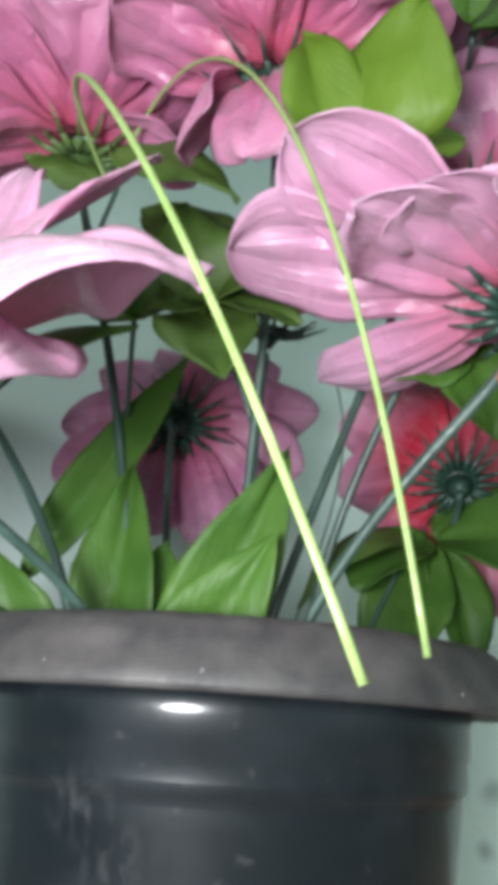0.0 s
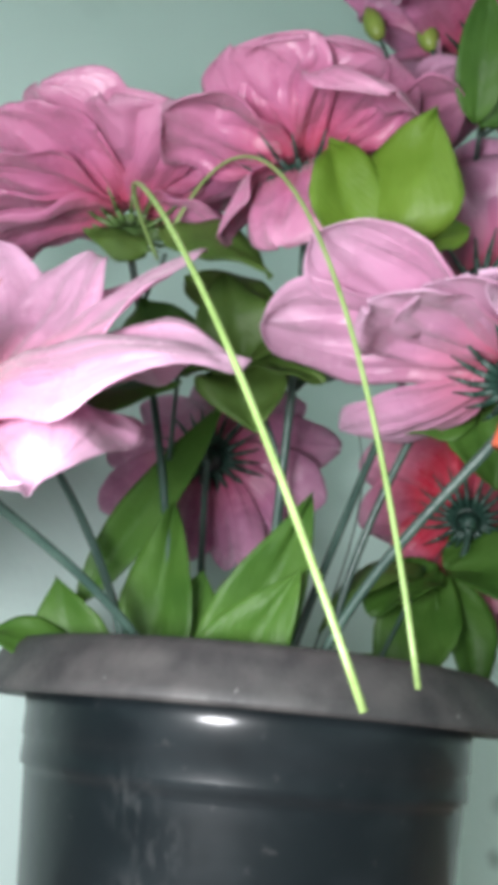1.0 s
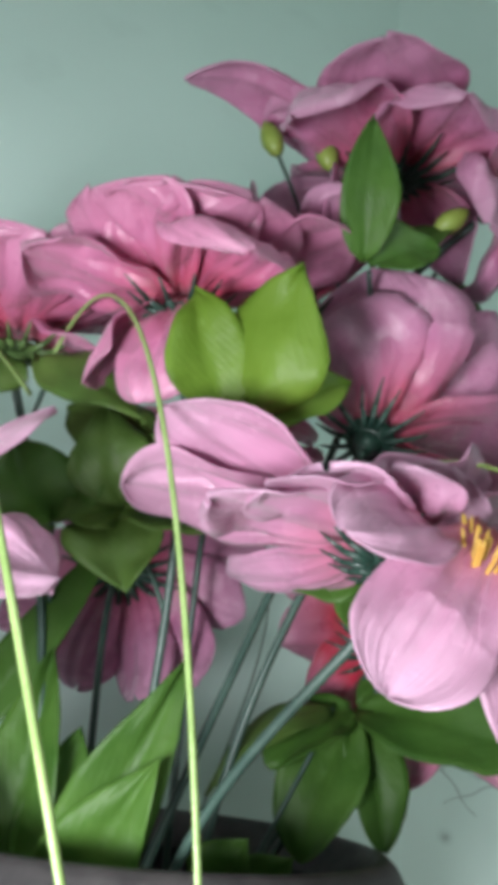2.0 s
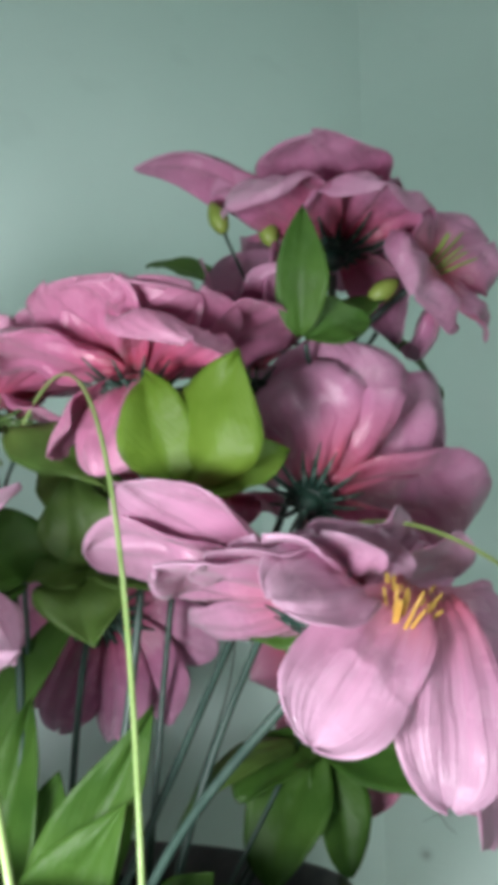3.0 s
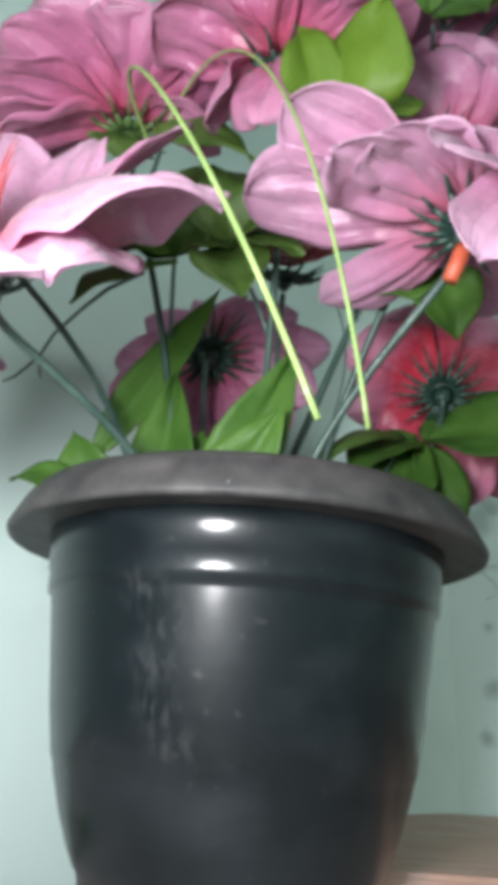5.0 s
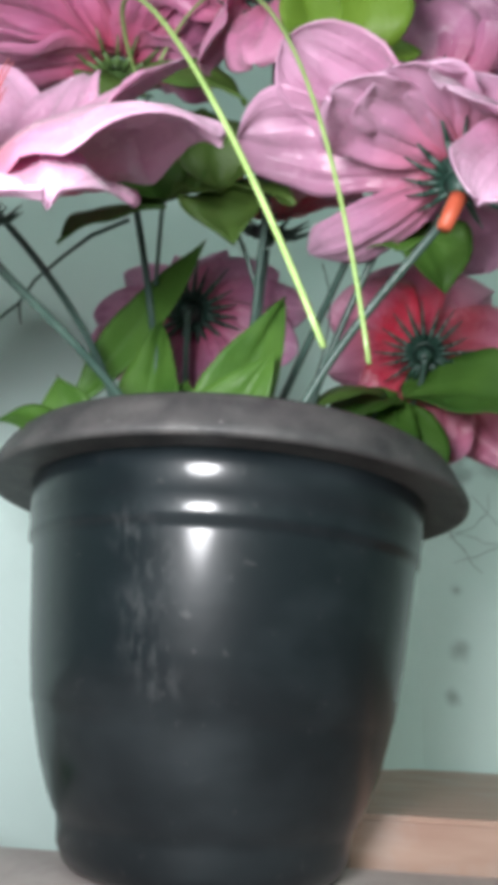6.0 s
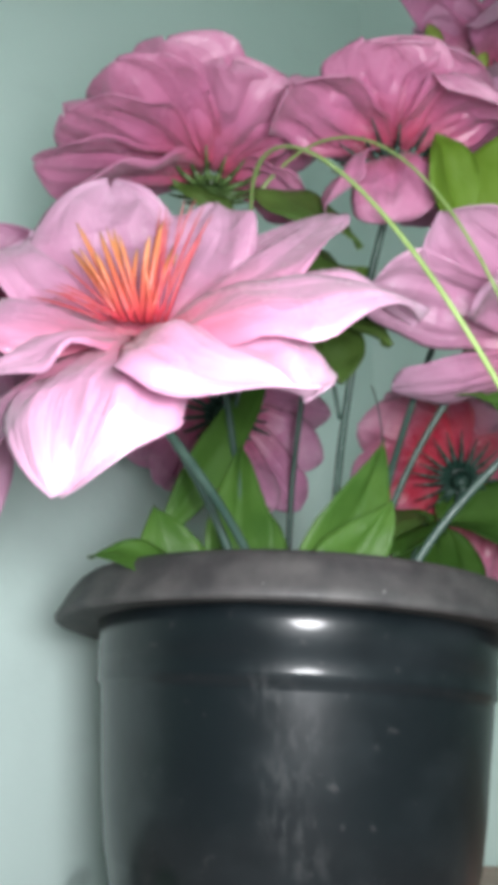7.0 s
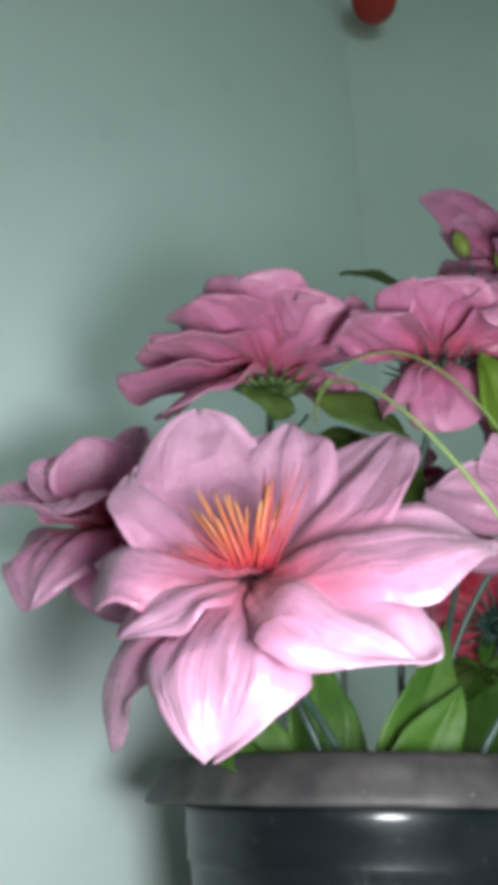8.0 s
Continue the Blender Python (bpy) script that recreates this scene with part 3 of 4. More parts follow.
# front on the east side, tilted outwards
c4 = (0.130, -0.138, 0.336)
a4 = (0.15, 0.30, 0.94)
flower(c4, a4, "large pale pink satin flower with yellow stamens, drooping outwards", [
    ((0.018, -0.137, 0.357), 0.046, 0.05, -0.1, 0.03),
    ((0.041, -0.180, 0.374), 0.044, 0.05, -0.15, 0.02),
    ((0.059, -0.062, 0.336), 0.030, -0.06, 0.15, -0.03),
    ((0.108, -0.204, 0.322), 0.034, 0.10, 0.05, 0.03, (0.145, -0.150, 0.338), (0.15, -0.9, 0.4)),
    ((0.122, -0.190, 0.276), 0.037, 0.07, 0.12, 0.03, (0.162, -0.160, 0.338), (0.15, -0.9, 0.4)),
    ((0.168, -0.178, 0.259), 0.032, 0.14, 0.1, 0.06, (0.172, -0.155, 0.335), (0.15, -0.9, 0.4)),
    ((0.191, -0.128, 0.243), 0.032, 0.14, 0.1, 0.06, (0.175, -0.145, 0.332), (0.5, -0.75, 0.45)),
    ((0.208, -0.110, 0.285), 0.038, 0.12, 0.08, 0.05, (0.172, -0.140, 0.335), (0.5, -0.75, 0.45)),
    ((0.208, -0.135, 0.318), 0.040, 0.14, -0.1, 0.08, (0.170, -0.145, 0.336), (0.5, -0.75, 0.45)),
    ((0.063, -0.187, 0.335), 0.040, 0.06, -0.05, 0.02),
    ((0.082, -0.191, 0.340), 0.040, 0.06, -0.05, 0.02),
    ((0.102, -0.188, 0.346), 0.040, 0.06, -0.05, 0.02),
    ((0.124, -0.180, 0.352), 0.040, 0.06, -0.05, 0.02),
    ((0.148, -0.160, 0.361), 0.040, 0.06, -0.05, 0.02),
    ((0.168, -0.135, 0.367), 0.040, 0.06, -0.05, 0.02),
    ((0.190, -0.090, 0.360), 0.050, 0.08, 0.1, 0.06),
    ((0.150, -0.070, 0.375), 0.050, 0.06, 0.1, 0.06)], PALE, (0.04, -0.085, 0.17), stamens=26, stamen_len=0.014, seed=4, stamen_at=(0.156, -0.166, 0.321), collar=True, bend=0.12, wide=1.22, stamen_axis=(0.3, -0.45, 0.8), stamen_cloth=YELLOW)
# low behind, backs of the petals to the camera
c5 = (-0.030, 0.064, 0.366)
flower(c5, (-0.05, 0.75, 0.45), "dusky pink satin flower showing its dark calyx", [
    ((-0.040, 0.030, 0.285), 0.034, 0.12, 0.2, 0.05), ((-0.004, 0.030, 0.282), 0.032, 0.12, 0.2, 0.05), ((0.030, 0.055, 0.292), 0.034, 0.12, 0.2, 0.05), ((-0.100, 0.040, 0.318), 0.032, 0.2, 0.2, -0.14), ((-0.075, 0.040, 0.296), 0.030, 0.16, 0.2, 0.0),
    ((-0.110, 0.070, 0.365), 0.036, 0.12, 0.2, 0.0), ((0.052, 0.080, 0.340), 0.040, 0.1, 0.2, 0.05), ((0.062, 0.09, 0.385), 0.042, 0.1, 0.2, 0.05),
    ((-0.095, 0.09, 0.415), 0.040, 0.1, 0.2, 0.05), ((-0.055, 0.10, 0.440), 0.044, 0.1, 0.2, 0.05), ((-0.01, 0.10, 0.445), 0.044, 0.1, 0.2, 0.05), ((0.035, 0.10, 0.425), 0.044, 0.1, 0.2, 0.05)], PINK, (-0.02, 0.02, 0.17), seed=5, spikes=20, calyx=0.019, bend=0.25, wide=1.22, blunt=False)
# low behind on the east side
c6 = (0.142, 0.034, 0.322)
flower(c6, (0.15, 0.70, 0.62), "pink satin flower with a crimson heart, its back turned", [
    ((0.077, 0.079, 0.322), 0.044, 0.1, 0.2, 0.05), ((0.155, 0.055, 0.240), 0.038, 0.15, 0.1, 0.05), ((0.225, 0.075, 0.245), 0.042, 0.15, 0.1, 0.05), ((0.075, 0.06, 0.365), 0.046, 0.08, 0.2, 0.05),
    ((0.10, 0.06, 0.395), 0.05, 0.05, 0.2, 0.05), ((0.15, 0.06, 0.405), 0.05, 0.05, 0.2, 0.05), ((0.20, 0.06, 0.385), 0.05, 0.05, 0.2, 0.05), ((0.235, 0.07, 0.33), 0.05, 0.1, 0.2, 0.05), ((0.105, 0.08, 0.268), 0.036, 0.12, 0.2, 0.05)], HEART, (0.06, 0.03, 0.17), seed=6, stem_via=((0.146, 0.055, 0.285), (0.095, 0.060, 0.23)), spikes=20, calyx=0.016, bend=0.25, wide=1.35, blunt=False)
# the highest one
c7 = (0.132, -0.118, 0.538)
flower(c7, (0.0, -0.15, 1), "rose pink satin flower on the tallest stem", [
    ((0.027, -0.163, 0.556), 0.028, 0.16, -0.2, 0.1), ((0.081, -0.192, 0.503), 0.040, 0.2, -0.2, 0.12), ((0.156, -0.187, 0.520), 0.05, 0.18, -0.2, 0.1), ((0.120, -0.195, 0.545), 0.05, 0.12, 0.0, 0.1),
    ((0.060, -0.125, 0.565), 0.046, 0.12, 0.0, 0.1), ((0.165, -0.150, 0.555), 0.046, 0.12, 0.0, 0.1), ((0.085, -0.06, 0.56), 0.046, 0.12, 0.0, 0.1), ((0.14, -0.045, 0.56), 0.046, 0.12, 0.0, 0.1), ((0.19, -0.08, 0.545), 0.046, 0.12, 0.0, 0.1), ((0.17, -0.085, 0.495), 0.032, 0.2, -0.2, 0.1)], PINK, (0.022, -0.085, 0.17), seed=7, calyx=0.016, calyx_drop=0.004, wide=1.3, blunt=False, stem_via=((0.13, -0.03, 0.44), (0.07, -0.02, 0.34)))
c8 = (0.188, -0.118, 0.522)
flower(c8, (0.75, -0.50, 0.35), "small pink satin lily with a pale green pistil", [
    ((0.171, -0.147, 0.484), 0.036, 0.14, -0.15, 0.1), ((0.220, -0.075, 0.517), 0.034, 0.14, -0.15, 0.1), ((0.178, -0.140, 0.556), 0.034, 0.1, -0.1, 0.1), ((0.173, -0.078, 0.492), 0.032, 0.1, 0.0, 0.05), ((0.222, -0.100, 0.552), 0.034, 0.12, -0.1, 0.1), ((0.215, -0.10, 0.50), 0.032, 0.14, -0.1, 0.1)], PINK, (0.122, -0.068, 0.450), stamens=6, stamen_len=0.022, seed=8, calyx=0.010, spikes=12, wide=1.6, blunt=False, stamen_cloth=BUD)
c9 = (0.124, -0.112, 0.394)
flower(c9, (0.30, 0.55, 0.62), "pink satin flower facing the wall", [
    ((0.200, -0.040, 0.388), 0.050, 0.12, 0.1, 0.05), ((0.195, -0.060, 0.435), 0.054, 0.1, 0.15, 0.05), ((0.182, -0.070, 0.464), 0.05, 0.1, 0.15, 0.05), ((0.150, -0.10, 0.478), 0.05, 0.08, 0.2, 0.05), ((0.120, -0.128, 0.472), 0.05, 0.08, 0.2, -0.1), ((0.095, -0.122, 0.445), 0.045, 0.08, 0.2, 0.05), ((0.17, -0.03, 0.345), 0.045, 0.12, 0.1, 0.05)], PINK, (0.045, -0.02, 0.17), seed=9, calyx=0.014, wide=1.7, stem_via=((0.11, -0.05, 0.35), (0.06, -0.02, 0.30)))
c10 = (-0.160, -0.072, 0.350)
flower(c10, (-0.38, -0.72, 0.58), "dusky pink satin flower drooping towards the wall", [
    ((-0.222, -0.105, 0.345), 0.050, 0.08, 0.1, 0.03), ((-0.198, -0.115, 0.284), 0.052, 0.16, -0.1, 0.1), ((-0.150, -0.105, 0.282), 0.046, 0.16, -0.1, 0.1), ((-0.182, -0.095, 0.394), 0.044, 0.05, 0.2, -0.04),
    ((-0.142, -0.098, 0.402), 0.042, 0.04, 0.2, -0.05), ((-0.212, -0.085, 0.375), 0.046, 0.05, 0.15, 0.0), ((-0.215, -0.07, 0.305), 0.050, 0.16, -0.1, 0.1), ((-0.15, -0.03, 0.31), 0.050, 0.14, -0.1, 0.1), ((-0.105, -0.08, 0.385), 0.046, 0.1, 0.0, 0.1), ((-0.185, -0.125, 0.335), 0.046, 0.22, -0.1, 0.1)], PINK, (-0.03, -0.09, 0.17), seed=10, blunt=False, wide=1.15, bend=0.05, neck_at=(-0.130, -0.082, 0.352))
c13 = (0.030, 0.020, 0.420)
flower(c13, (0.1, -0.3, 0.9), "crimson hearted pink flower deep among the leaves", ring(c13, (0.1, -0.55, 0.7), 8, 0.065, 0.02, 0.04, 0.1, 0.15, 0.05, 13), HEART, (0.02, 0.06, 0.17), seed=13)


# ---------------------------------------------------------------- leaves, each sprig on a wire stem
def sprig(at, root, label, leaves, material, kind="leaf"):
    """A sprig of cloth leaves: (base, tip, normal, width, arch, cup, curl) each."""
    sp = thing("leaf_sprig", at, label, "artificial leaf", "leaves in the pot")
    for k, (base, tip, normal, width, arch, cup, curl) in enumerate(leaves):
        part("leaf", blade(base, tip, normal, width * 1.12, arch, cup, curl, kind, int(1e4 * abs(tip[0]) + 1e3 * abs(tip[2])) + k, rows=22, cols=11), material, sp)
    part("stem", sweep([bezier(V(at), V(at).lerp(V(root), 0.3) + V(0, 0, -0.005), V(at).lerp(V(root), 0.7) + V(0, 0, 0.01), V(root), i / 14) for i in range(15)], 0.0013), STEM, sp)
    return sp


TO_CAM = (0.0, -1.0, 0.25)
sprig((0.066, -0.156, 0.382), (0.034, -0.094, 0.372), "bright green cloth leaves under the middle flower", [
    ((0.066, -0.158, 0.380), (0.091, -0.186, 0.430), TO_CAM, 0.044, 0.1, -0.12, 0.02), ((0.062, -0.158, 0.380), (0.046, -0.171, 0.430), TO_CAM, 0.030, 0.1, 0.15, 0.02),
    ((0.068, -0.156, 0.382), (0.111, -0.145, 0.402), TO_CAM, 0.030, 0.08, 0.1, 0.02)], LEAF_BRIGHT)
sprig((0.118, -0.145, 0.458), (0.125, -0.070, 0.455), "green cloth leaves below the tallest flower", [
    ((0.115, -0.150, 0.460), (0.117, -0.182, 0.512), TO_CAM, 0.022, 0.05, 0.15, 0.02), ((0.118, -0.148, 0.460), (0.150, -0.140, 0.474), TO_CAM, 0.028, 0.1, 0.1, 0.02), ((0.120, -0.145, 0.462), (0.160, -0.124, 0.500), TO_CAM, 0.018, 0.05, 0.1, 0.0)], LEAF)
sprig((-0.040, -0.100, 0.420), (-0.057, -0.070, 0.405), "dark green cloth leaves beneath the high flowers", [
    ((-0.040, -0.114, 0.428), (0.021, -0.124, 0.390), (0.3, -1, 0.3), 0.030, 0.1, -0.1, 0.03), ((-0.030, -0.09, 0.41), (0.03, -0.085, 0.382), (0.2, -1, 0.3), 0.036, 0.1, -0.1, 0.03), ((-0.05, -0.10, 0.42), (-0.085, -0.105, 0.43), (0, -1, 0.4), 0.024, 0.1, -0.1, 0.03)], LEAF_DARK)
sprig((0.006, -0.088, 0.360), (0.026, -0.058, 0.315), "dark green cloth leaves in the middle of the bunch", [
    ((0.006, -0.088, 0.360), (-0.024, -0.095, 0.350), (0, -0.8, 0.6), 0.036, 0.1, 0.1, 0.05), ((0.006, -0.088, 0.360), (0.048, -0.090, 0.350), (0, -0.8, 0.6), 0.034, 0.1, 0.1, 0.05), ((0.006, -0.088, 0.360), (0.016, -0.098, 0.318), (0, -0.9, 0.5), 0.040, 0.1, 0.1, 0.05),
    ((0.006, -0.088, 0.362), (-0.006, -0.100, 0.408), (0, -0.9, 0.5), 0.036, 0.1, 0.1, 0.05), ((0.006, -0.088, 0.362), (0.034, -0.095, 0.396), (0, -0.9, 0.5), 0.034, 0.1, 0.1, 0.05)], LEAF_DARK)
sprig((-0.028, -0.088, 0.352), (-0.036, -0.050, 0.320), "olive green cloth leaves behind the lily", [
    ((-0.026, -0.088, 0.350), (-0.076, -0.114, 0.306), (0.1, -0.7, 0.8), 0.026, 0.12, -0.1, 0.05), ((-0.028, -0.088, 0.352), (-0.048, -0.106, 0.388), (0, -0.9, 0.4), 0.040, 0.1, 0.1, 0.03), ((-0.028, -0.088, 0.352), (-0.068, -0.102, 0.352), (0, -0.9, 0.5), 0.036, 0.1, 0.1, 0.03),
    ((-0.028, -0.086, 0.354), (-0.010, -0.080, 0.395), (0, -0.9, 0.5), 0.030, 0.1, 0.1, 0.03)], LEAF)
sprig((0.122, -0.080, 0.342), (0.100, -0.060, 0.345), "olive green cloth leaves under the drooping flower", [
    ((0.124, -0.082, 0.344), (0.086, -0.078, 0.328), (0, -0.9, 0.3), 0.034, 0.08, 0.1, 0.02), ((0.122, -0.082, 0.344), (0.132, -0.080, 0.300), (0, -0.9, 0.3), 0.036, 0.08, 0.1, 0.02)], LEAF)
sprig((0.124, 0.040, 0.283), (0.06, 0.075, 0.17), "broad green cloth leaves hanging over the rim", [
    ((0.124, 0.032, 0.282), (0.142, 0.030, 0.212), (0.25, -0.9, 0.3), 0.030, 0.06, 0.14, 0.03), ((0.122, 0.032, 0.282), (0.096, 0.018, 0.206), (-0.15, -0.9, 0.3), 0.042, 0.05, 0.16, 0.03),
    ((0.126, 0.032, 0.285), (0.218, 0.010, 0.266), (0.1, -0.85, 0.5), 0.058, 0.08, 0.14, 0.03), ((0.122, 0.032, 0.284), (0.078, 0.004, 0.250), (-0.2, -0.85, 0.5), 0.034, 0.08, 0.12, 0.03),
    ((0.126, 0.036, 0.287), (0.176, 0.052, 0.318), (0, -0.8, 0.6), 0.030, 0.1, 0.05, 0.03)], LEAF, "broad")
sprig((0.112, 0.022, 0.283), (0.06, 0.01, 0.17), "narrow dull green cloth leaf bending down to the rim", [((0.112, 0.022, 0.283), (0.050, -0.022, 0.235), (-0.2, -0.7, 0.7), 0.022, 0.16, -0.1, 0.05)], LEAF_DARK)
sprig((-0.020, -0.050, 0.200), (-0.01, -0.03, 0.17), "upright green cloth leaves rising from the pot", [
    ((-0.032, -0.055, 0.190), (-0.031, -0.046, 0.297), (0, -1, 0.1), 0.032, 0.03, 0.2, 0.0), ((-0.010, -0.064, 0.186), (0.044, -0.082, 0.293), (0.3, -1, 0.1), 0.034, 0.08, 0.2, 0.05), ((-0.002, -0.075, 0.186), (0.040, -0.101, 0.252), (0.2, -1, 0.2), 0.034, 0.08, 0.1, 0.05),
    ((-0.022, -0.05, 0.190), (-0.012, -0.04, 0.262), (0.3, -1, 0.1), 0.028, 0.03, 0.2, 0.0), ((0.0, -0.07, 0.19), (0.026, -0.08, 0.228), (0.3, -1, 0.1), 0.028, 0.03, 0.2, 0.0)], LEAF)
sprig((-0.060, -0.050, 0.215), (-0.03, -0.02, 0.17), "long green cloth leaves leaning over the rim", [
    ((-0.074, -0.058, 0.236), (-0.010, -0.030, 0.368), (0.3, -1, 0.1), 0.022, 0.06, 0.1, -0.08), ((-0.062, -0.075, 0.205), (-0.109, -0.080, 0.216), (0, -0.7, 0.7), 0.022, 0.2, 0.1, 0.05), ((-0.056, -0.060, 0.188), (-0.080, -0.075, 0.248), (0, -1, 0.3), 0.034, 0.08, 0.1, 0.02)], LEAF)
sprig((0.158, -0.080, 0.505), (0.125, -0.070, 0.465), "narrow dark leaf poking out near the wall", [((0.158, -0.080, 0.507), (0.202, -0.030, 0.486), (0.2, -0.8, 0.5), 0.017, 0.06, 0.1, 0.02)], LEAF_DARK)
sprig((0.064, -0.05, 0.545), (0.124, -0.072, 0.490), "narrow dark leaf beside the tallest flower", [((0.064, -0.06, 0.550), (0.006, -0.05, 0.578), (0, -0.8, 0.6), 0.024, 0.12, 0.1, 0.02)], LEAF_DARK)
sprig((0.075, -0.03, 0.195), (0.05, -0.01, 0.17), "small green cloth leaves at the rim", [((0.060, -0.05, 0.195), (0.075, -0.06, 0.222), (0, -0.9, 0.3), 0.028, 0.06, 0.1, 0.02), ((0.07, -0.04, 0.195), (0.095, -0.05, 0.215), (0, -0.9, 0.3), 0.022, 0.06, 0.1, 0.02)], LEAF)


# ---------------------------------------------------------------- drooping plastic strands
def strand(a, b, c, d, r0, r1, material, label, root=None):
    st = thing("plastic_strand", a, label, "plastic strand", "drooping strands")
    pts = [bezier(V(a), V(b), V(c), V(d), i / 40) for i in range(41)]
    part("strand", sweep(pts, [r0 + (r1 - r0) * i / 40 for i in range(41)], 8, 0.75), material, st)
    return st


strand((-0.040, -0.114, 0.407), (-0.058, -0.187, 0.430), (-0.005, -0.235, 0.365), (0.060, -0.232, 0.190), 0.0013, 0.0012, STRAND, "long yellow green plastic strand drooping past the rim")
strand((-0.038, -0.105, 0.428), (0.010, -0.160, 0.493), (0.057, -0.208, 0.367), (0.077, -0.204, 0.198), 0.0011, 0.0010, STRAND, "thin yellow green plastic strand drooping to the rim")
strand((0.122, -0.135, 0.362), (0.150, -0.158, 0.374), (0.190, -0.150, 0.372), (0.262, -0.085, 0.318), 0.0013, 0.0008, STRAND_OLD, "thin faded green plastic strand reaching to the wall")
# a thin loose wire hanging between the stems
wire = thing("loose_wire", (0.072, 0.0, 0.354), "thin dark green wire hanging between the stems", "wire")
part("wire", sweep([bezier(V(0.068, 0.004, 0.372), V(0.082, 0.0, 0.325), V(0.066, -0.004, 0.285), V(0.046, -0.02, 0.222), k / 20) for k in range(21)], 0.0005, 6), STEM, wire)

def bud(at, tip, root):
    """A closed pale green flower bud on a thin wire."""
    at, tip = V(at), V(tip)
    b = thing("flower_bud", at, "closed yellow green plastic bud below the tallest flower", "flower bud", "buds")
    d = tip - at
    part("bud", sweep([at + d * k for k in (0, 0.15, 0.4, 0.65, 0.85, 1)], [0.0015, 0.0042, 0.0058, 0.0052, 0.0034, 0.001], 10), BUD, b)
    part("stem", sweep([bezier(at, at - d * 1.2, V(root) + V(0, 0, 0.06), V(root), k / 14) for k in range(15)], 0.001), STEM, b)


bud((0.099, -0.134, 0.527), (0.094, -0.137, 0.545), (0.105, -0.11, 0.45))
bud((0.072, -0.132, 0.538), (0.064, -0.136, 0.557), (0.09, -0.10, 0.46))
bud((0.150, -0.125, 0.496), (0.166, -0.130, 0.506), (0.12, -0.11, 0.44))
fallen = thing("fallen_leaf", (-0.12, -0.04, 0.0), "small green cloth leaf lying on the ledge", "fallen leaf")
part("leaf", blade((-0.155, -0.05, 0.001), (-0.094, -0.045, 0.014), (0, -0.4, 1), 0.03, 0.12, 0.1, 0.0, "leaf", 77), LEAF, fallen)

# ---------------------------------------------------------------- old scribbles on the wall
NORTH_WALL = bpy.data.objects["wall_north"]
SLOPE = (RIGHT_END[1] - CORNER[1]) / (RIGHT_END[0] - CORNER[0])


def scribble(x0, z0, x1, z1, bend, r):
    line = []
    for k in range(25):
        u = k / 24
        x = x0 + (x1 - x0) * u + bend * math.sin(math.pi * u) + 0.002 * noise.noise(V(9 * u, x0 * 40, z0 * 40))
        z = z0 + (z1 - z0) * u + 0.004 * noise.noise(V(6 * u, z0 * 50, 3.0))
        line.append(V(x, CORNER[1] + SLOPE * (x - CORNER[0]) - 0.0002, z))
    part("scribble", sweep(line, [r * (0.6 + 0.4 * math.sin(math.pi * k / 24)) for k in range(25)], 5, 0.5), PENCIL, NORTH_WALL, "thin grey scribbled line")


scribble(0.245, 0.300, 0.310, 0.185, 0.010, 0.0006)
scribble(0.212, 0.262, 0.300, 0.240, -0.006, 0.0005)
scribble(0.222, 0.225, 0.296, 0.268, 0.012, 0.0005)
scribble(0.208, 0.305, 0.252, 0.216, -0.012, 0.0006)
scribble(0.262, 0.330, 0.330, 0.262, 0.014, 0.0005)
scribble(0.216, 0.250, 0.262, 0.300, 0.016, 0.0005)
scribble(0.290, 0.300, 0.345, 0.205, -0.012, 0.0005)

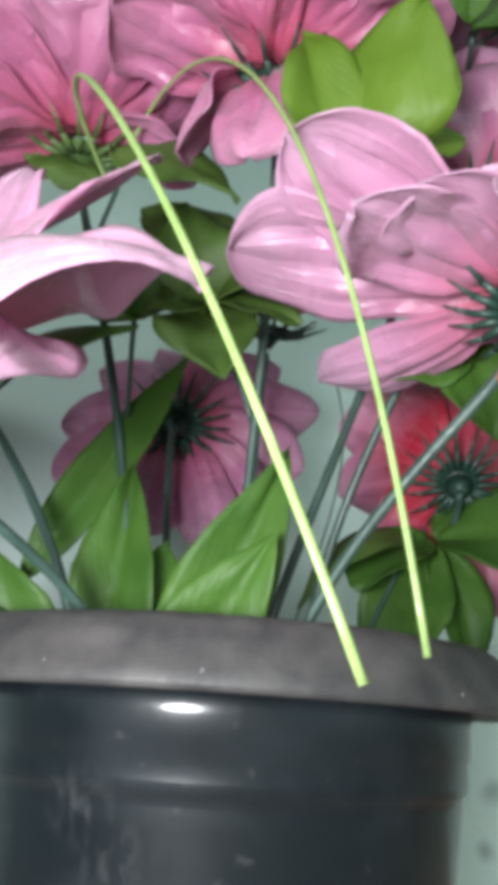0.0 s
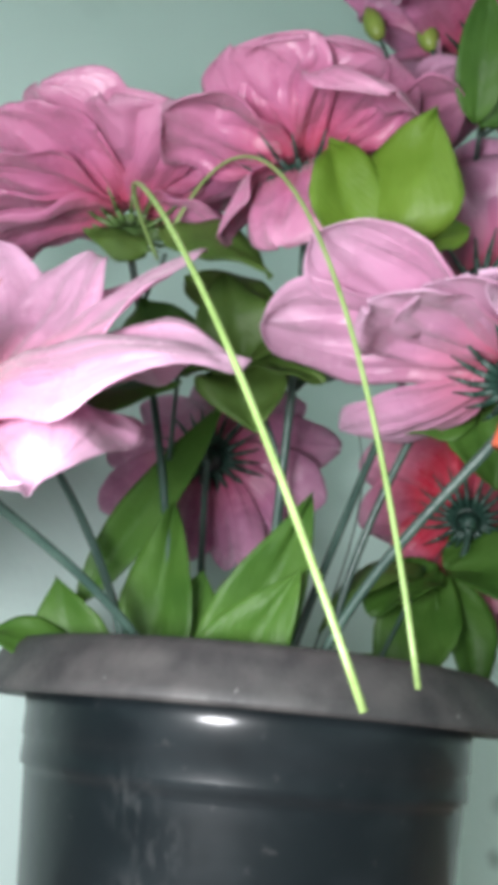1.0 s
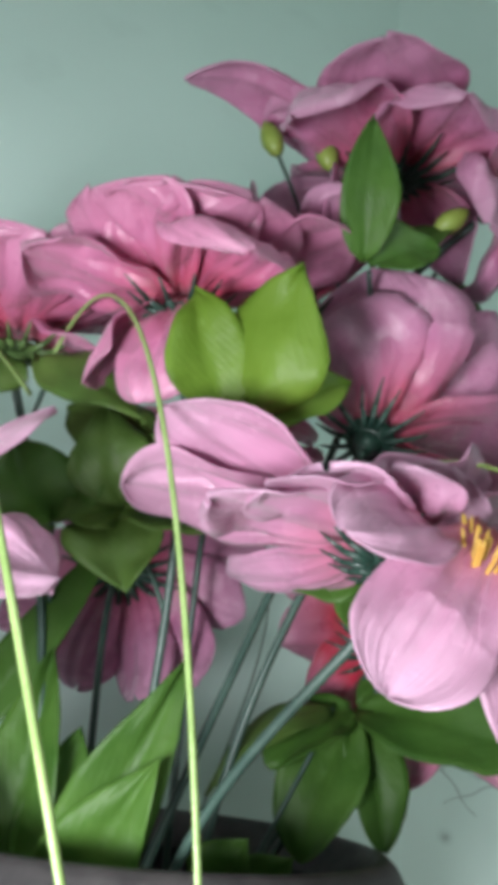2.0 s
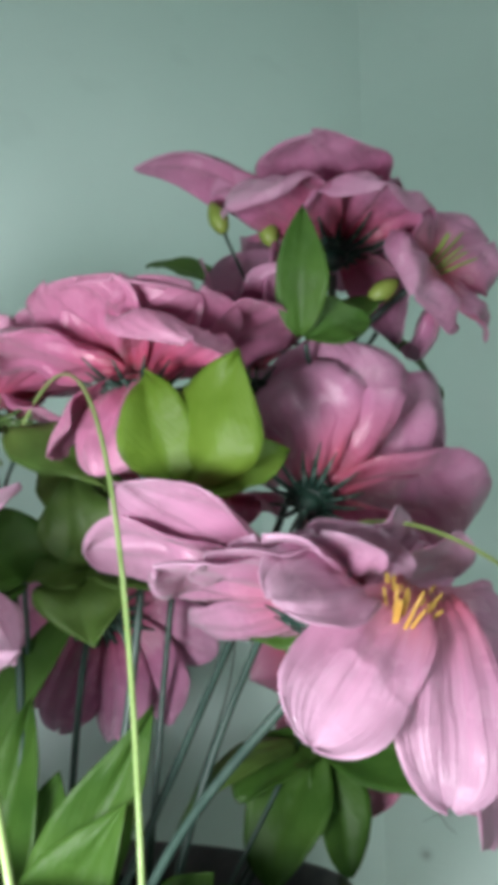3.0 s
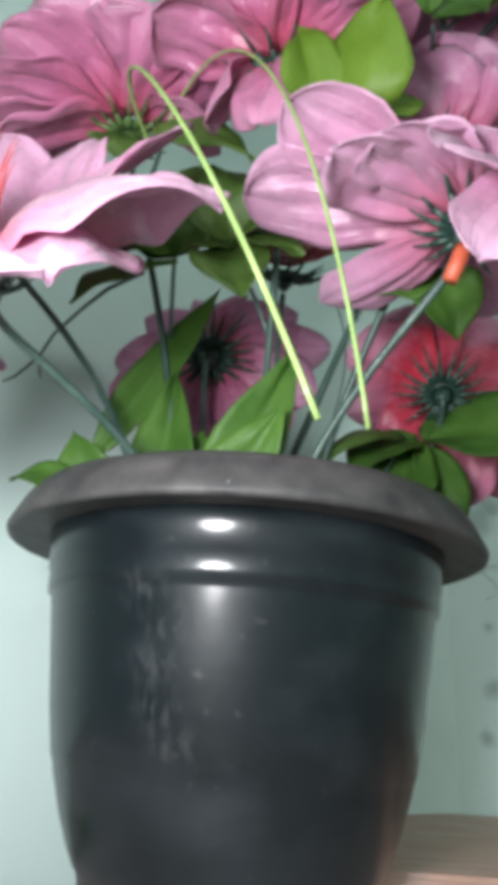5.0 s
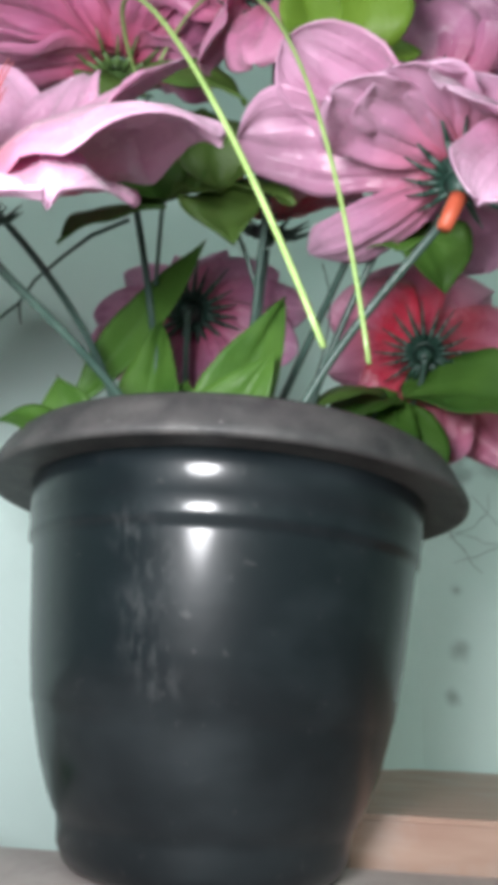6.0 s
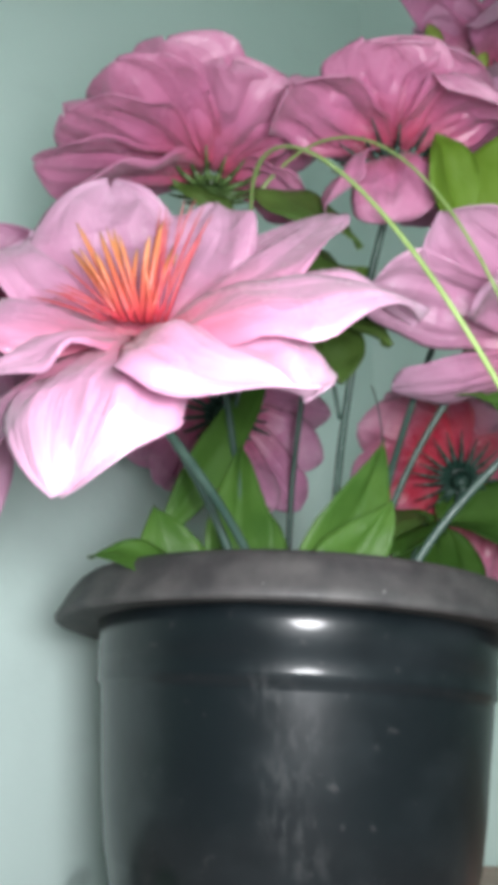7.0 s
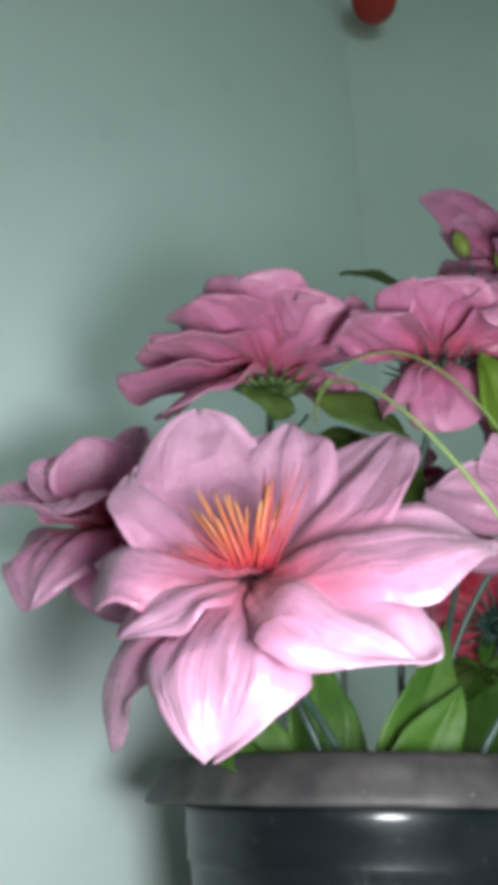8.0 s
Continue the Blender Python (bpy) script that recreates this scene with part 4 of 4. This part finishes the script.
# ---------------------------------------------------------------- small things
orn = thing("hanging_ornament", (0.228, 0.285, 1.457), "red rounded ornament hanging in the corner", "ornament")
bm = lathe([(0.0, 0.0), (0.02, 0.004), (0.036, 0.018), (0.042, 0.04), (0.034, 0.066), (0.016, 0.085), (0.0, 0.09)], 32)
bmesh.ops.translate(bm, verts=bm.verts, vec=(0.228, 0.285, 1.457))
part("body", bm, RED, orn)
part("cord", sweep([V(0.228, 0.285, 1.546), V(0.222, 0.295, 1.7), V(0.21, 0.31, 1.995)], 0.001, 6), CORD, orn)

# a round lamp added on the ceiling behind the camera, unseen, to lift shadows
lamp = thing("added_fill_lamp", (0.9, -2.2, 2.0), "round white fill lamp added on the ceiling, out of view", "ceiling lamp")
bm = lathe([(0.0, -0.005), (0.38, -0.005), (0.40, -0.02), (0.395, -0.05), (0.38, -0.055), (0.37, -0.03), (0.0, -0.03)], 48)
bmesh.ops.translate(bm, verts=bm.verts, vec=(0.9, -2.2, 2.0))
part("housing", bm, CEIL, lamp)
glow = Mat("fill_lamp_glow")
glow.b.inputs["Emission Color"].default_value = (0.93, 1.0, 0.98, 1)
glow.b.inputs["Emission Strength"].default_value = 22.0
bm = lathe([(0.0, -0.075), (0.2, -0.07), (0.31, -0.058), (0.366, -0.036), (0.366, -0.033), (0.0, -0.033)], 48)
bmesh.ops.translate(bm, verts=bm.verts, vec=(0.9, -2.2, 2.0))
part("diffuser", bm, glow.m, lamp, "glowing white diffuser of the added fill lamp")

# a dry twig stuck between the flowers and the wall
twig = thing("dry_twig", (-0.100, -0.03, 0.30), "thin dry brown twig among the stems", "twig")
part("twig", sweep([V(-0.060, -0.04, 0.375), V(-0.085, -0.035, 0.366), V(-0.103, -0.03, 0.354), V(-0.120, -0.03, 0.335), V(-0.128, -0.03, 0.318), V(-0.142, -0.03, 0.304), V(-0.150, -0.03, 0.300)], [0.0014, 0.0014, 0.0013, 0.0012, 0.0012, 0.001, 0.0006], 6), STEM, twig)
part("side_shoot", sweep([V(-0.128, -0.03, 0.318), V(-0.126, -0.031, 0.309), V(-0.124, -0.031, 0.302)], [0.0009, 0.0008, 0.0004], 6), STEM, twig)
